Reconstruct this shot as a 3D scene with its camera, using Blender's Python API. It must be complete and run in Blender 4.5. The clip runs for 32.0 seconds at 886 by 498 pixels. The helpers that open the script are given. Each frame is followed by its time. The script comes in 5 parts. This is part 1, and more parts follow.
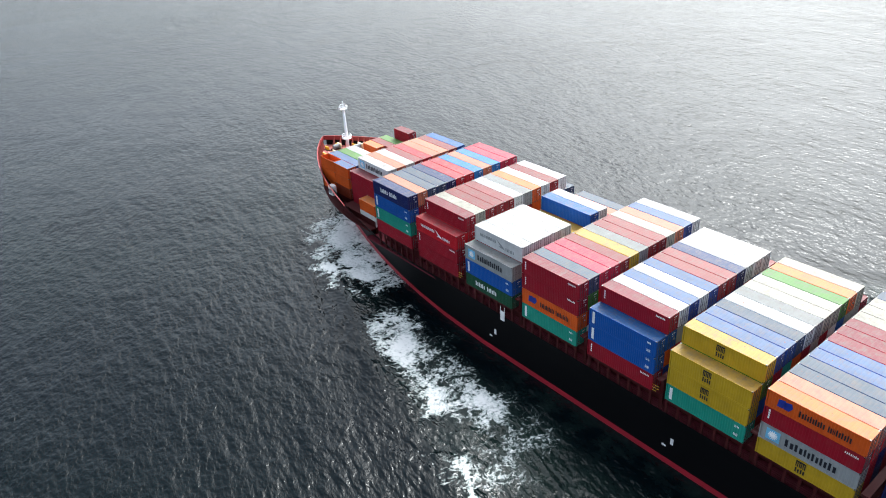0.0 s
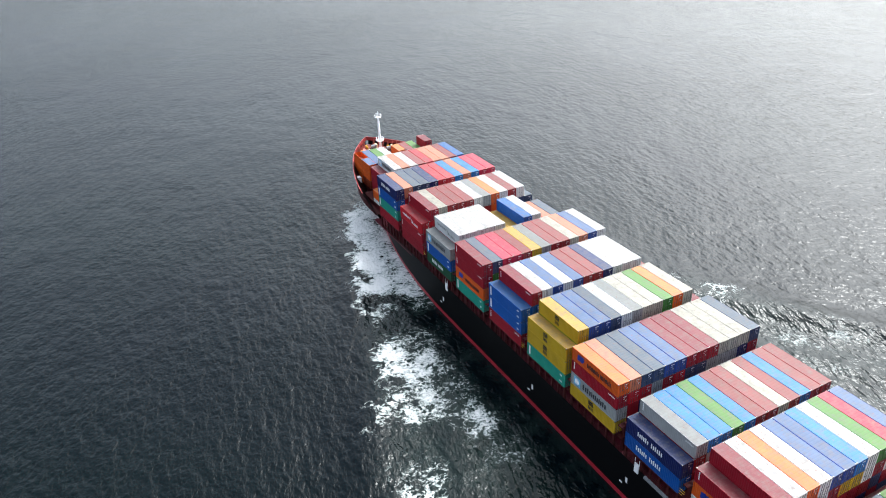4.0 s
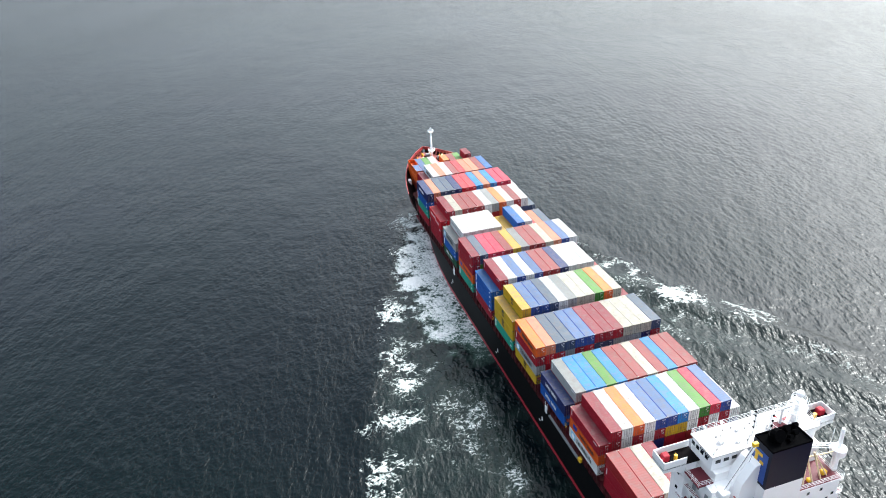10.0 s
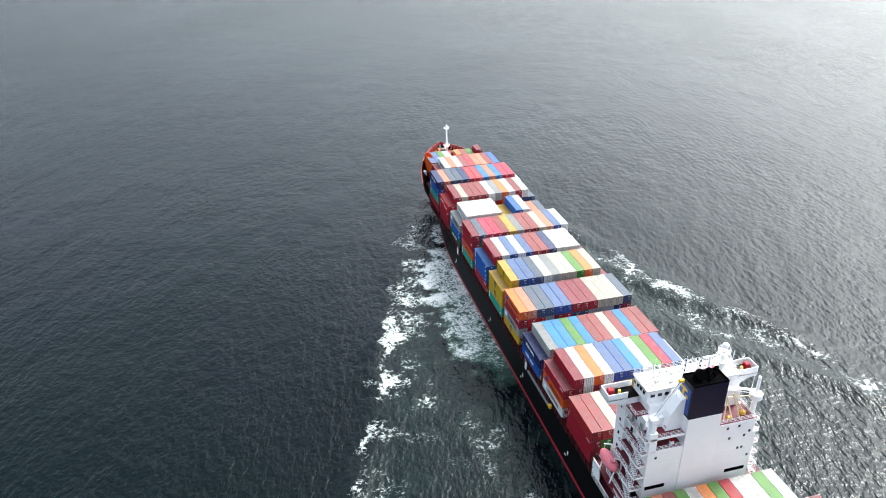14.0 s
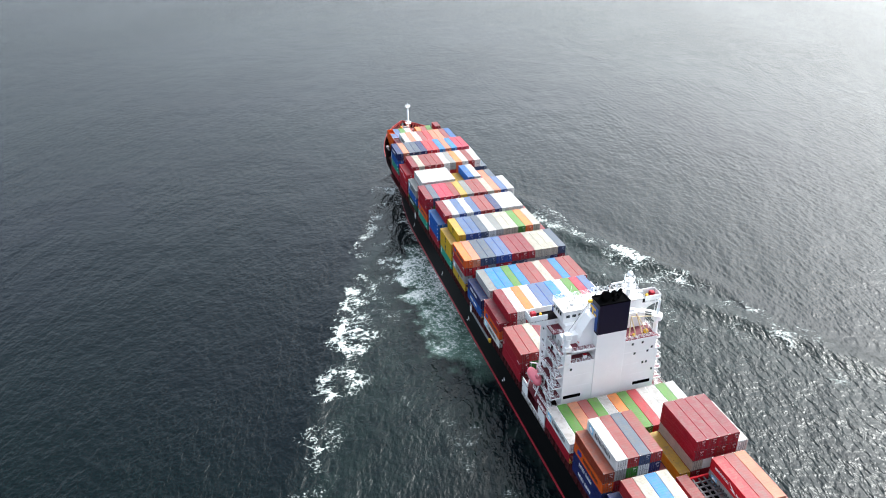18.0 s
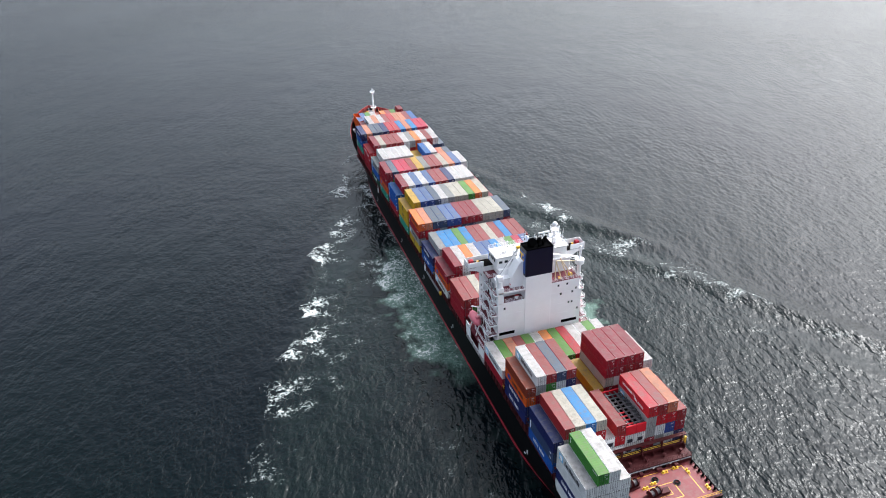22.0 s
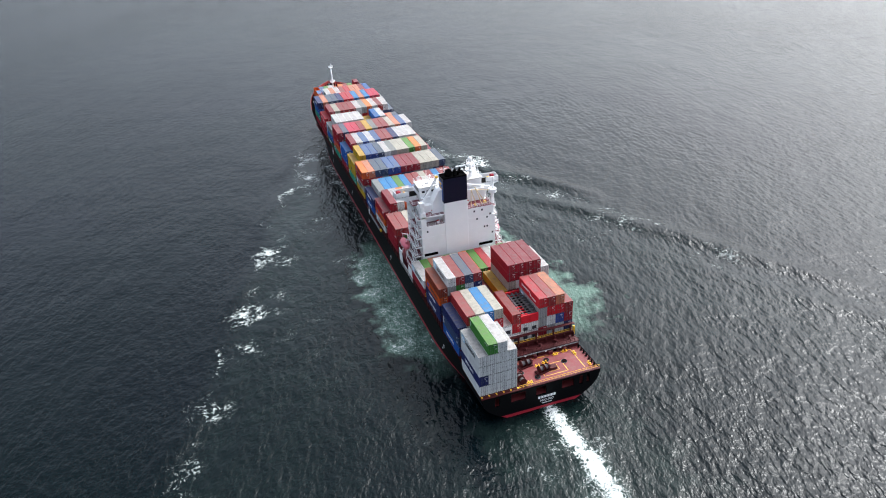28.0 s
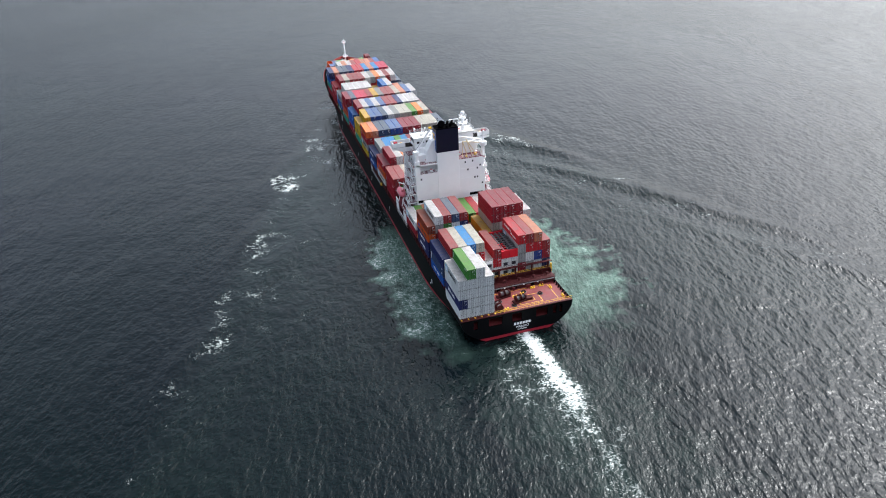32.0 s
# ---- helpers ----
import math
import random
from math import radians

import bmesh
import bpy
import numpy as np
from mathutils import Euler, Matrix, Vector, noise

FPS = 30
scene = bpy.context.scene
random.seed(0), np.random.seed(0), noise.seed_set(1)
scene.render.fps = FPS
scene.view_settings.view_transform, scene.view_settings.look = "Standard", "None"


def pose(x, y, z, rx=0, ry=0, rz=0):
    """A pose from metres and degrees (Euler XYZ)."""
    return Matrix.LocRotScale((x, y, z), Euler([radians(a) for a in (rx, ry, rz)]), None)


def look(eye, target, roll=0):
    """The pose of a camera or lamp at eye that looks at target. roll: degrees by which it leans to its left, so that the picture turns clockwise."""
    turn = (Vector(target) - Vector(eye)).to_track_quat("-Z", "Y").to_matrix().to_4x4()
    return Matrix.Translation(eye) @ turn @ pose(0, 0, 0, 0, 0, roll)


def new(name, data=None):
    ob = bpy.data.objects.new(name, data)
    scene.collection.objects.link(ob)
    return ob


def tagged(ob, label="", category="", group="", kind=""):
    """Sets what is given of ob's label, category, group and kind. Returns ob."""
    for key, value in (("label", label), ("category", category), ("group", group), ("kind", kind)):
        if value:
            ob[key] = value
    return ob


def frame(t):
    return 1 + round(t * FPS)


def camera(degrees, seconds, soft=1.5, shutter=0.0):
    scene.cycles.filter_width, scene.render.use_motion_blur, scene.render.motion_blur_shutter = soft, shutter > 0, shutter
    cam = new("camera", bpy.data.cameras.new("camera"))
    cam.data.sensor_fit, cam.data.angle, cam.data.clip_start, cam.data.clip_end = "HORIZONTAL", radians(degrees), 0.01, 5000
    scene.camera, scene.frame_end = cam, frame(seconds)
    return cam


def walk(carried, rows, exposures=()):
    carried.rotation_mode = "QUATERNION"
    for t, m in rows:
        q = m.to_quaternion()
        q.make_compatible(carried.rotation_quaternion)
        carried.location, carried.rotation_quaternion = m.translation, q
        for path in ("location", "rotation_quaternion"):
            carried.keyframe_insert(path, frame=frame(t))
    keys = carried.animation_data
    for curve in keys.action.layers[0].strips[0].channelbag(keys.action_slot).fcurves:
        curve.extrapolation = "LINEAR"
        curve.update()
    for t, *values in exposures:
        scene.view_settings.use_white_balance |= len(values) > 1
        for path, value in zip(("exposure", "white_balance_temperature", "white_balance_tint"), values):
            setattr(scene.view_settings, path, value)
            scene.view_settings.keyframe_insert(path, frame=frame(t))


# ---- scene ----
LENS = 63.80
SPEED = 6.7     # the ship's speed through the water, metres a second
SECONDS = 32.0
# seconds, then the eye relative to the ship, yaw to the left, pitch up, roll
PATH = [
    (0, -88.19, -17.51, 82.09, -37.542, -28.998, -3.519),
    (0.5, -88.39, -26.14, 82.88, -35.304, -28.180, -2.114),
    (1, -86.92, -32.07, 85.30, -33.216, -28.369, -2.714),
    (1.5, -85.22, -38.63, 88.18, -31.012, -28.607, -3.399),
    (2, -84.10, -44.46, 90.02, -30.098, -28.631, -3.369),
    (2.5, -82.43, -50.35, 91.62, -28.977, -28.633, -3.620),
    (3, -81.24, -56.48, 93.56, -27.859, -28.581, -3.738),
    (3.5, -81.08, -62.08, 95.70, -27.317, -28.654, -3.113),
    (5.5, -75.37, -85.42, 102.46, -23.118, -28.395, -2.843),
    (6, -74.01, -90.21, 104.77, -22.339, -28.578, -2.842),
    (6.5, -73.14, -94.89, 106.43, -21.492, -28.402, -2.705),
    (7, -72.98, -98.41, 108.40, -20.784, -28.517, -2.598),
    (7.5, -72.45, -101.78, 110.80, -19.983, -28.734, -2.803),
    (8, -71.77, -105.12, 113.50, -19.111, -28.978, -3.234),
    (8.5, -70.94, -108.76, 115.42, -18.180, -29.001, -3.427),
    (9, -70.57, -112.31, 116.81, -17.396, -28.839, -3.545),
    (9.5, -70.94, -115.64, 118.99, -16.829, -28.915, -3.418),
    (10, -70.98, -118.85, 120.55, -16.125, -28.866, -3.267),
    (10.5, -70.94, -122.50, 121.56, -15.263, -28.619, -3.100),
    (11, -70.87, -125.88, 122.51, -14.458, -28.512, -2.876),
    (11.5, -70.94, -129.03, 124.06, -13.695, -28.554, -2.896),
    (12, -71.38, -132.37, 125.71, -13.085, -28.667, -2.809),
    (12.5, -70.93, -135.82, 125.97, -12.722, -28.569, -2.788),
    (13, -71.52, -139.13, 126.16, -13.129, -28.511, -2.428),
    (13.5, -72.39, -142.69, 125.21, -13.623, -28.217, -1.719),
    (14, -73.10, -146.30, 124.73, -14.091, -28.133, -1.140),
    (14.5, -73.94, -150.05, 123.85, -14.563, -27.922, -0.341),
    (16.5, -74.31, -163.68, 123.16, -15.740, -27.874, 0.191),
    (17, -73.94, -166.87, 123.45, -15.902, -27.974, -0.044),
    (17.5, -72.45, -169.55, 124.06, -15.798, -28.274, -0.586),
    (18, -71.72, -172.64, 124.63, -15.866, -28.471, -0.909),
    (18.5, -71.19, -176.12, 125.22, -15.933, -28.589, -1.246),
    (19, -71.07, -179.35, 125.69, -16.202, -28.691, -1.413),
    (19.5, -70.38, -182.62, 125.85, -16.229, -28.750, -1.660),
    (20, -69.78, -186.11, 125.71, -16.282, -28.699, -1.806),
    (20.5, -68.99, -189.24, 125.54, -16.312, -28.709, -1.981),
    (21, -68.38, -192.51, 126.03, -16.379, -28.825, -2.278),
    (21.5, -68.14, -195.77, 125.76, -16.550, -28.766, -2.271),
    (22, -68.85, -199.09, 126.25, -16.997, -28.841, -1.915),
    (22.5, -68.51, -202.34, 126.28, -17.101, -28.879, -1.900),
    (23, -67.89, -205.66, 125.85, -17.144, -28.771, -2.062),
    (23.5, -67.27, -208.97, 125.45, -17.181, -28.671, -2.135),
    (24, -66.88, -212.14, 125.27, -17.307, -28.669, -2.169),
    (24.5, -66.10, -215.68, 125.42, -17.270, -28.690, -2.446),
    (25, -65.34, -219.17, 125.12, -17.209, -28.677, -2.625),
    (25.5, -64.75, -222.49, 125.15, -17.201, -28.740, -2.860),
    (27.5, -63.11, -235.32, 122.93, -17.544, -28.895, -3.149),
    (28, -63.03, -238.37, 122.36, -17.757, -28.971, -3.087),
    (28.5, -62.65, -241.50, 121.38, -17.817, -28.939, -3.089),
    (29, -62.22, -244.36, 120.37, -17.863, -28.948, -3.050),
    (29.5, -62.50, -247.22, 119.18, -18.111, -28.856, -2.881),
    (30, -62.72, -250.41, 118.69, -18.320, -28.970, -2.770),
    (30.5, -62.27, -253.59, 118.50, -18.139, -29.139, -3.043),
    (31, -62.09, -256.69, 117.40, -17.595, -29.040, -3.005),
    (31.5, -62.20, -259.18, 116.01, -16.925, -28.940, -2.769),
    (32, -62.05, -262.91, 115.36, -15.906, -28.928, -2.698),
]
cam = camera(LENS, SECONDS, soft=1.0)
walk(cam, [(t, pose(x, y + SPEED * t, z, 90 + pitch, 0, yaw) @ pose(0, 0, 0, 0, 0, roll)) for t, x, y, z, yaw, pitch, roll in PATH],
     exposures=[(0.0, 1.6, 5920.0, 5.0), (7.0, 1.68, 5920.0, 6.0), (11.0, 1.84, 5960.0, 4.0), (18.0, 1.82, 5960.0, 5.0), (19.0, 1.48, 5960.0, 9.0), (32.0, 1.38, 5920.0, 8.0)])

# ---- light: a bright, hazy sky with the veiled sun ahead to starboard ----
SUN_AZIMUTH, SUN_ELEVATION = 65.0, 46.0     # degrees to starboard of the bow, degrees up
world = bpy.data.worlds.new("sky")
scene.world = world
world.use_nodes = True
wn, wl = world.node_tree.nodes, world.node_tree.links
wn.clear()
sky = wn.new("ShaderNodeTexSky")
sky.sky_type, sky.sun_disc = "NISHITA", False
sky.sun_elevation, sky.sun_rotation = radians(SUN_ELEVATION), radians(SUN_AZIMUTH)
sky.air_density, sky.dust_density, sky.ozone_density = 1.0, 6.5, 1.5
haze = wn.new("ShaderNodeHueSaturation")
haze.inputs["Saturation"].default_value = 0.42
background = wn.new("ShaderNodeBackground")
background.inputs["Strength"].default_value = 0.14
world_out = wn.new("ShaderNodeOutputWorld")
wl.new(sky.outputs["Color"], haze.inputs["Color"])
wl.new(haze.outputs["Color"], background.inputs["Color"])
wl.new(background.outputs["Background"], world_out.inputs["Surface"])
sun_data = bpy.data.lights.new("sun", "SUN")
sun_data.energy, sun_data.angle, sun_data.color = 0.8, radians(10), (1.0, 0.95, 0.87)
sun = new("sun", sun_data)
sun_dir = Vector((math.sin(radians(SUN_AZIMUTH)) * math.cos(radians(SUN_ELEVATION)), math.cos(radians(SUN_AZIMUTH)) * math.cos(radians(SUN_ELEVATION)),
                  math.sin(radians(SUN_ELEVATION))))
sun.matrix_world = look(sun_dir * 300, (0, 0, 0))


# ---- materials ----
def srgb(r, g, b):
    return tuple(((c / 255) / 12.92 if c <= 10 else ((c / 255 + 0.055) / 1.055) ** 2.4) for c in (r, g, b)) + (1.0,)


def base_material(name, rough=0.5, metal=0.0):
    m = bpy.data.materials.new(name)
    m.use_nodes = True
    b = m.node_tree.nodes["Principled BSDF"]
    b.inputs["Roughness"].default_value, b.inputs["Metallic"].default_value = rough, metal
    return m, m.node_tree.nodes, m.node_tree.links, b


def noise_node(n, l, vec, scale, detail=4.0, rough=0.6):
    t = n.new("ShaderNodeTexNoise")
    t.inputs["Scale"].default_value, t.inputs["Detail"].default_value, t.inputs["Roughness"].default_value = scale, detail, rough
    l.new(vec, t.inputs["Vector"])
    return t


def ramp(n, l, fac, a, b):
    r = n.new("ShaderNodeMapRange")
    r.inputs["From Min"].default_value, r.inputs["From Max"].default_value = a, b
    l.new(fac, r.inputs["Value"])
    return r.outputs["Result"]


def math_node(n, l, op, a, b):
    m = n.new("ShaderNodeMath")
    m.operation = op
    for k, v in enumerate((a, b)):
        if isinstance(v, (int, float)):
            m.inputs[k].default_value = v
        else:
            l.new(v, m.inputs[k])
    return m.outputs[0]


def mix(n, l, fac, a, b):
    m = n.new("ShaderNodeMix")
    m.data_type = "RGBA"
    for k, v in (("Factor", fac), ("A", a), ("B", b)):
        sock = [s for s in m.inputs if s.name == k and (k == "Factor" and s.type == "VALUE" or k != "Factor" and s.type == "RGBA")][0]
        if hasattr(v, "is_output"):
            l.new(v, sock)
        else:
            sock.default_value = v
    return [s for s in m.outputs if s.type == "RGBA"][0]


def paint(name, rgb, worn=(120, 70, 50), rough=0.45, wear=0.5, metal=0.0, bump=0.02, scale=1.0, gloss=0.5, vary=0.72, fade=0.0, grime=0.0):
    """Weathered paint: broad fading, streaks and small rust or dirt marks."""
    m, n, l, b = base_material(name, rough, metal)
    tc = n.new("ShaderNodeTexCoord")
    info = n.new("ShaderNodeObjectInfo")
    shift = n.new("ShaderNodeVectorMath")
    shift.operation = "ADD"
    spread = n.new("ShaderNodeVectorMath")
    spread.operation = "SCALE"
    spread.inputs["Scale"].default_value = 40.0
    l.new(info.outputs["Random"], spread.inputs[0])
    l.new(tc.outputs["Object"], shift.inputs[0])
    l.new(spread.outputs[0], shift.inputs[1])
    vec = shift.outputs[0]
    broad = noise_node(n, l, vec, 0.35 * scale, 5)
    fine = noise_node(n, l, vec, 6.0 * scale, 6, 0.7)
    b.inputs["Specular IOR Level"].default_value = gloss
    c = srgb(*rgb)
    dark = tuple(v * vary for v in c[:3]) + (1,)
    pale = tuple(min(0.9, v * 1.15 + fade) for v in c[:3]) + (1,)
    col = mix(n, l, ramp(n, l, broad.outputs["Fac"], 0.3, 0.7), dark, c)
    own = math_node(n, l, "MULTIPLY", info.outputs["Random"], 0.45)
    col = mix(n, l, own, col, pale)
    marks = math_node(n, l, "MULTIPLY", ramp(n, l, fine.outputs["Fac"], 0.55, 0.72), ramp(n, l, broad.outputs["Fac"], 0.45, 0.7))
    col = mix(n, l, math_node(n, l, "MULTIPLY", marks, wear), col, srgb(*worn))
    if grime:                                   # run-off stains and rust blotches
        stain = noise_node(n, l, vec, 0.9 * scale, 7, 0.68)
        blot = noise_node(n, l, vec, 2.6 * scale, 3, 0.5)
        col = mix(n, l, math_node(n, l, "MULTIPLY", ramp(n, l, stain.outputs["Fac"], 0.46, 0.72), grime), col, srgb(92, 84, 78))
        col = mix(n, l, math_node(n, l, "MULTIPLY", ramp(n, l, blot.outputs["Fac"], 0.66, 0.74), grime * 1.3), col, srgb(112, 62, 40))
    l.new(col, b.inputs["Base Color"])
    l.new(ramp(n, l, fine.outputs["Fac"], 1.2, -0.4), b.inputs["Roughness"]) if rough is None else None
    bp = n.new("ShaderNodeBump")
    bp.inputs["Strength"].default_value, bp.inputs["Distance"].default_value = 0.4, bump
    l.new(fine.outputs["Fac"], bp.inputs["Height"])
    l.new(bp.outputs["Normal"], b.inputs["Normal"])
    return m


PAINT_RGB = {
    "D": (142, 10, 34), "R": (184, 16, 34), "S": (142, 30, 34), "W": (208, 209, 208), "C": (166, 161, 148), "G": (148, 150, 150),
    "L": (50, 66, 98), "B": (18, 80, 158), "N": (20, 32, 88), "Y": (186, 152, 28), "O": (206, 86, 20), "T": (42, 142, 122),
    "E": (24, 74, 50), "V": (54, 118, 38), "K": (36, 112, 180), "P": (182, 24, 60), "M": (192, 114, 84), "H": (38, 66, 138), "A": (130, 50, 28),
}
# the faded, dusty tops, toned down in colour against the light from above
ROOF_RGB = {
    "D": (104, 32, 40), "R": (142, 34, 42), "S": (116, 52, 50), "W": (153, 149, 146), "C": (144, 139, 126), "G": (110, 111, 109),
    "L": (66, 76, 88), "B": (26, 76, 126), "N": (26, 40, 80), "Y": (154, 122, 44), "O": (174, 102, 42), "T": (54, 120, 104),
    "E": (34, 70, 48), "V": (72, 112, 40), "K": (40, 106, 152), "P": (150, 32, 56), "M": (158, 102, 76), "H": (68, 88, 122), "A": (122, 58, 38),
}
PAINT_NAME = {"D": "dark red", "R": "bright red", "S": "faded brick-red", "W": "white", "C": "stained cream", "G": "grey", "L": "slate blue", "B": "bright blue",
              "N": "navy blue", "Y": "mustard yellow", "O": "orange", "T": "teal green", "E": "dark green", "V": "leaf green", "K": "sky blue", "P": "crimson",
              "M": "pale peach", "H": "faded royal blue", "A": "rust brown"}
BOX = {k: paint("container_" + PAINT_NAME[k].replace(" ", "_").replace("-", "_"), v, rough=0.62, wear=0.5, gloss=0.3, fade=0.0, grime=0.10) for k, v in PAINT_RGB.items()}
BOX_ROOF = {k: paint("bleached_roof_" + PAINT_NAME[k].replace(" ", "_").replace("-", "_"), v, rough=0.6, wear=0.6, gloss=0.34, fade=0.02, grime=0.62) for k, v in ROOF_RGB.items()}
# Grimy white, darkened in colour to hold back the strong light on the roof.
ROOF_WHITE = paint("weathered_dimmed_white_roof", (206, 203, 200), (150, 120, 100), 0.6, 0.5, vary=0.85, gloss=0.3, grime=0.3)
STEEL_WHITE = paint("white_ship_paint", (236, 235, 234), (170, 140, 115), 0.45, 0.3, vary=0.92)
DECK_RED = paint("red_deck_paint", (96, 16, 34), (66, 26, 30), 0.6, 0.6)
HULL_BLACK = paint("black_hull_paint", (7, 7, 9), (26, 22, 20), 0.6, 0.3, scale=0.6)
HULL_BLACK.node_tree.nodes["Principled BSDF"].inputs["Specular IOR Level"].default_value = 0.12
BOW_RED = paint("red_bow_paint", (140, 34, 34), (80, 40, 34), 0.6, 0.6)
BOOT_RED = paint("red_boot_paint", (158, 34, 50), (90, 50, 46), 0.45, 0.5, scale=0.6)
LASH_RED = paint("red_brown_steel", (68, 15, 17), (48, 26, 22), 0.65, 0.7, gloss=0.3)
FUNNEL_DARK = paint("funnel_navy_paint", (15, 17, 40), (30, 30, 34), 0.5, 0.3, gloss=0.25)
FUNNEL_BLUE = paint("funnel_blue_paint", (32, 74, 150), (40, 50, 70), 0.45, 0.3)
# Black for funnel soot, dark fittings and the shade inside doorways and vents.
SOOT_SHADE_BLACK = paint("soot_and_shade_black_steel", (5, 5, 6), (18, 16, 15), 0.95, 0.4, gloss=0.02)
# Dark for door seals and rope, and for shade in casting sockets and slots.
DARK_SEAL_SHADE = paint("dark_seal_and_shade", (22, 22, 24), (40, 40, 40), 0.8, 0.2, gloss=0.2)
WING_DECK = paint("dark_wing_deck_paint", (14, 11, 12), (24, 20, 19), 0.9, 0.5, gloss=0.08)
FORE_DECK = paint("faded_pink_fore_deck", (172, 96, 86), (120, 70, 60), 0.6, 0.6)
MOORING_RED = paint("faded_red_deck_paint", (112, 32, 36), (70, 34, 30), 0.6, 0.7, grime=0.4)
YELLOW = paint("safety_yellow_paint", (226, 178, 36), (130, 90, 40), 0.5, 0.5)
ORANGE = paint("lifeboat_faded_pink", (214, 112, 124), (160, 110, 100), 0.45, 0.3)
CREAM = paint("cream_mast_paint", (222, 200, 160), (150, 110, 80), 0.45, 0.4)
GALVANISED = paint("galvanised_steel", (92, 93, 95), (80, 66, 58), 0.5, 0.5, 0.3)
GREY_STEEL = paint("grey_steel", (130, 132, 134), (90, 70, 60), 0.5, 0.5)
RACK_GREY = paint("dark_grey_rack_steel", (78, 74, 76), (60, 40, 36), 0.6, 0.6)
CASTING = paint("scuffed_corner_steel", (150, 146, 140), (120, 80, 60), 0.6, 0.6)
DARK_GLASS = base_material("dark_window_glass", 0.08)[0]
DARK_GLASS.node_tree.nodes["Principled BSDF"].inputs["Base Color"].default_value = (0.012, 0.016, 0.02, 1)
MARK_DARK = paint("dark_lettering", (26, 28, 40), (60, 60, 60), 0.5, 0.2)
MARK_WHITE = paint("white_lettering", (236, 236, 236), (160, 150, 140), 0.5, 0.2)
MARK_BLUE = paint("blue_lettering", (30, 50, 150), (60, 60, 90), 0.5, 0.2)
MARK_SKY = paint("pale_blue_lettering", (120, 190, 226), (120, 150, 160), 0.5, 0.2)


ROUGH_WATER = 0.15


def band(n, l, v, lo, hi, soft):
    """1 between lo and hi, easing to 0 over soft at both ends."""
    up = n.new("ShaderNodeMapRange")
    down = n.new("ShaderNodeMapRange")
    for r, a, b in ((up, lo - soft, lo), (down, hi + soft, hi)):
        r.interpolation_type = "SMOOTHSTEP"
        r.inputs["From Min"].default_value, r.inputs["From Max"].default_value = a, b
        l.new(v, r.inputs["Value"])
    return math_node(n, l, "MULTIPLY", up.outputs["Result"], down.outputs["Result"])


def drawn_out(n, l, vec, degrees, stretch):
    """Coordinates stretched along a crest direction, degrees from the x axis."""
    turn = n.new("ShaderNodeMapping")
    turn.vector_type = "TEXTURE"
    turn.inputs["Rotation"].default_value = (0, 0, radians(degrees))
    turn.inputs["Scale"].default_value = (stretch, 1.0, 1.0)
    l.new(vec, turn.inputs["Vector"])
    return turn.outputs["Vector"]


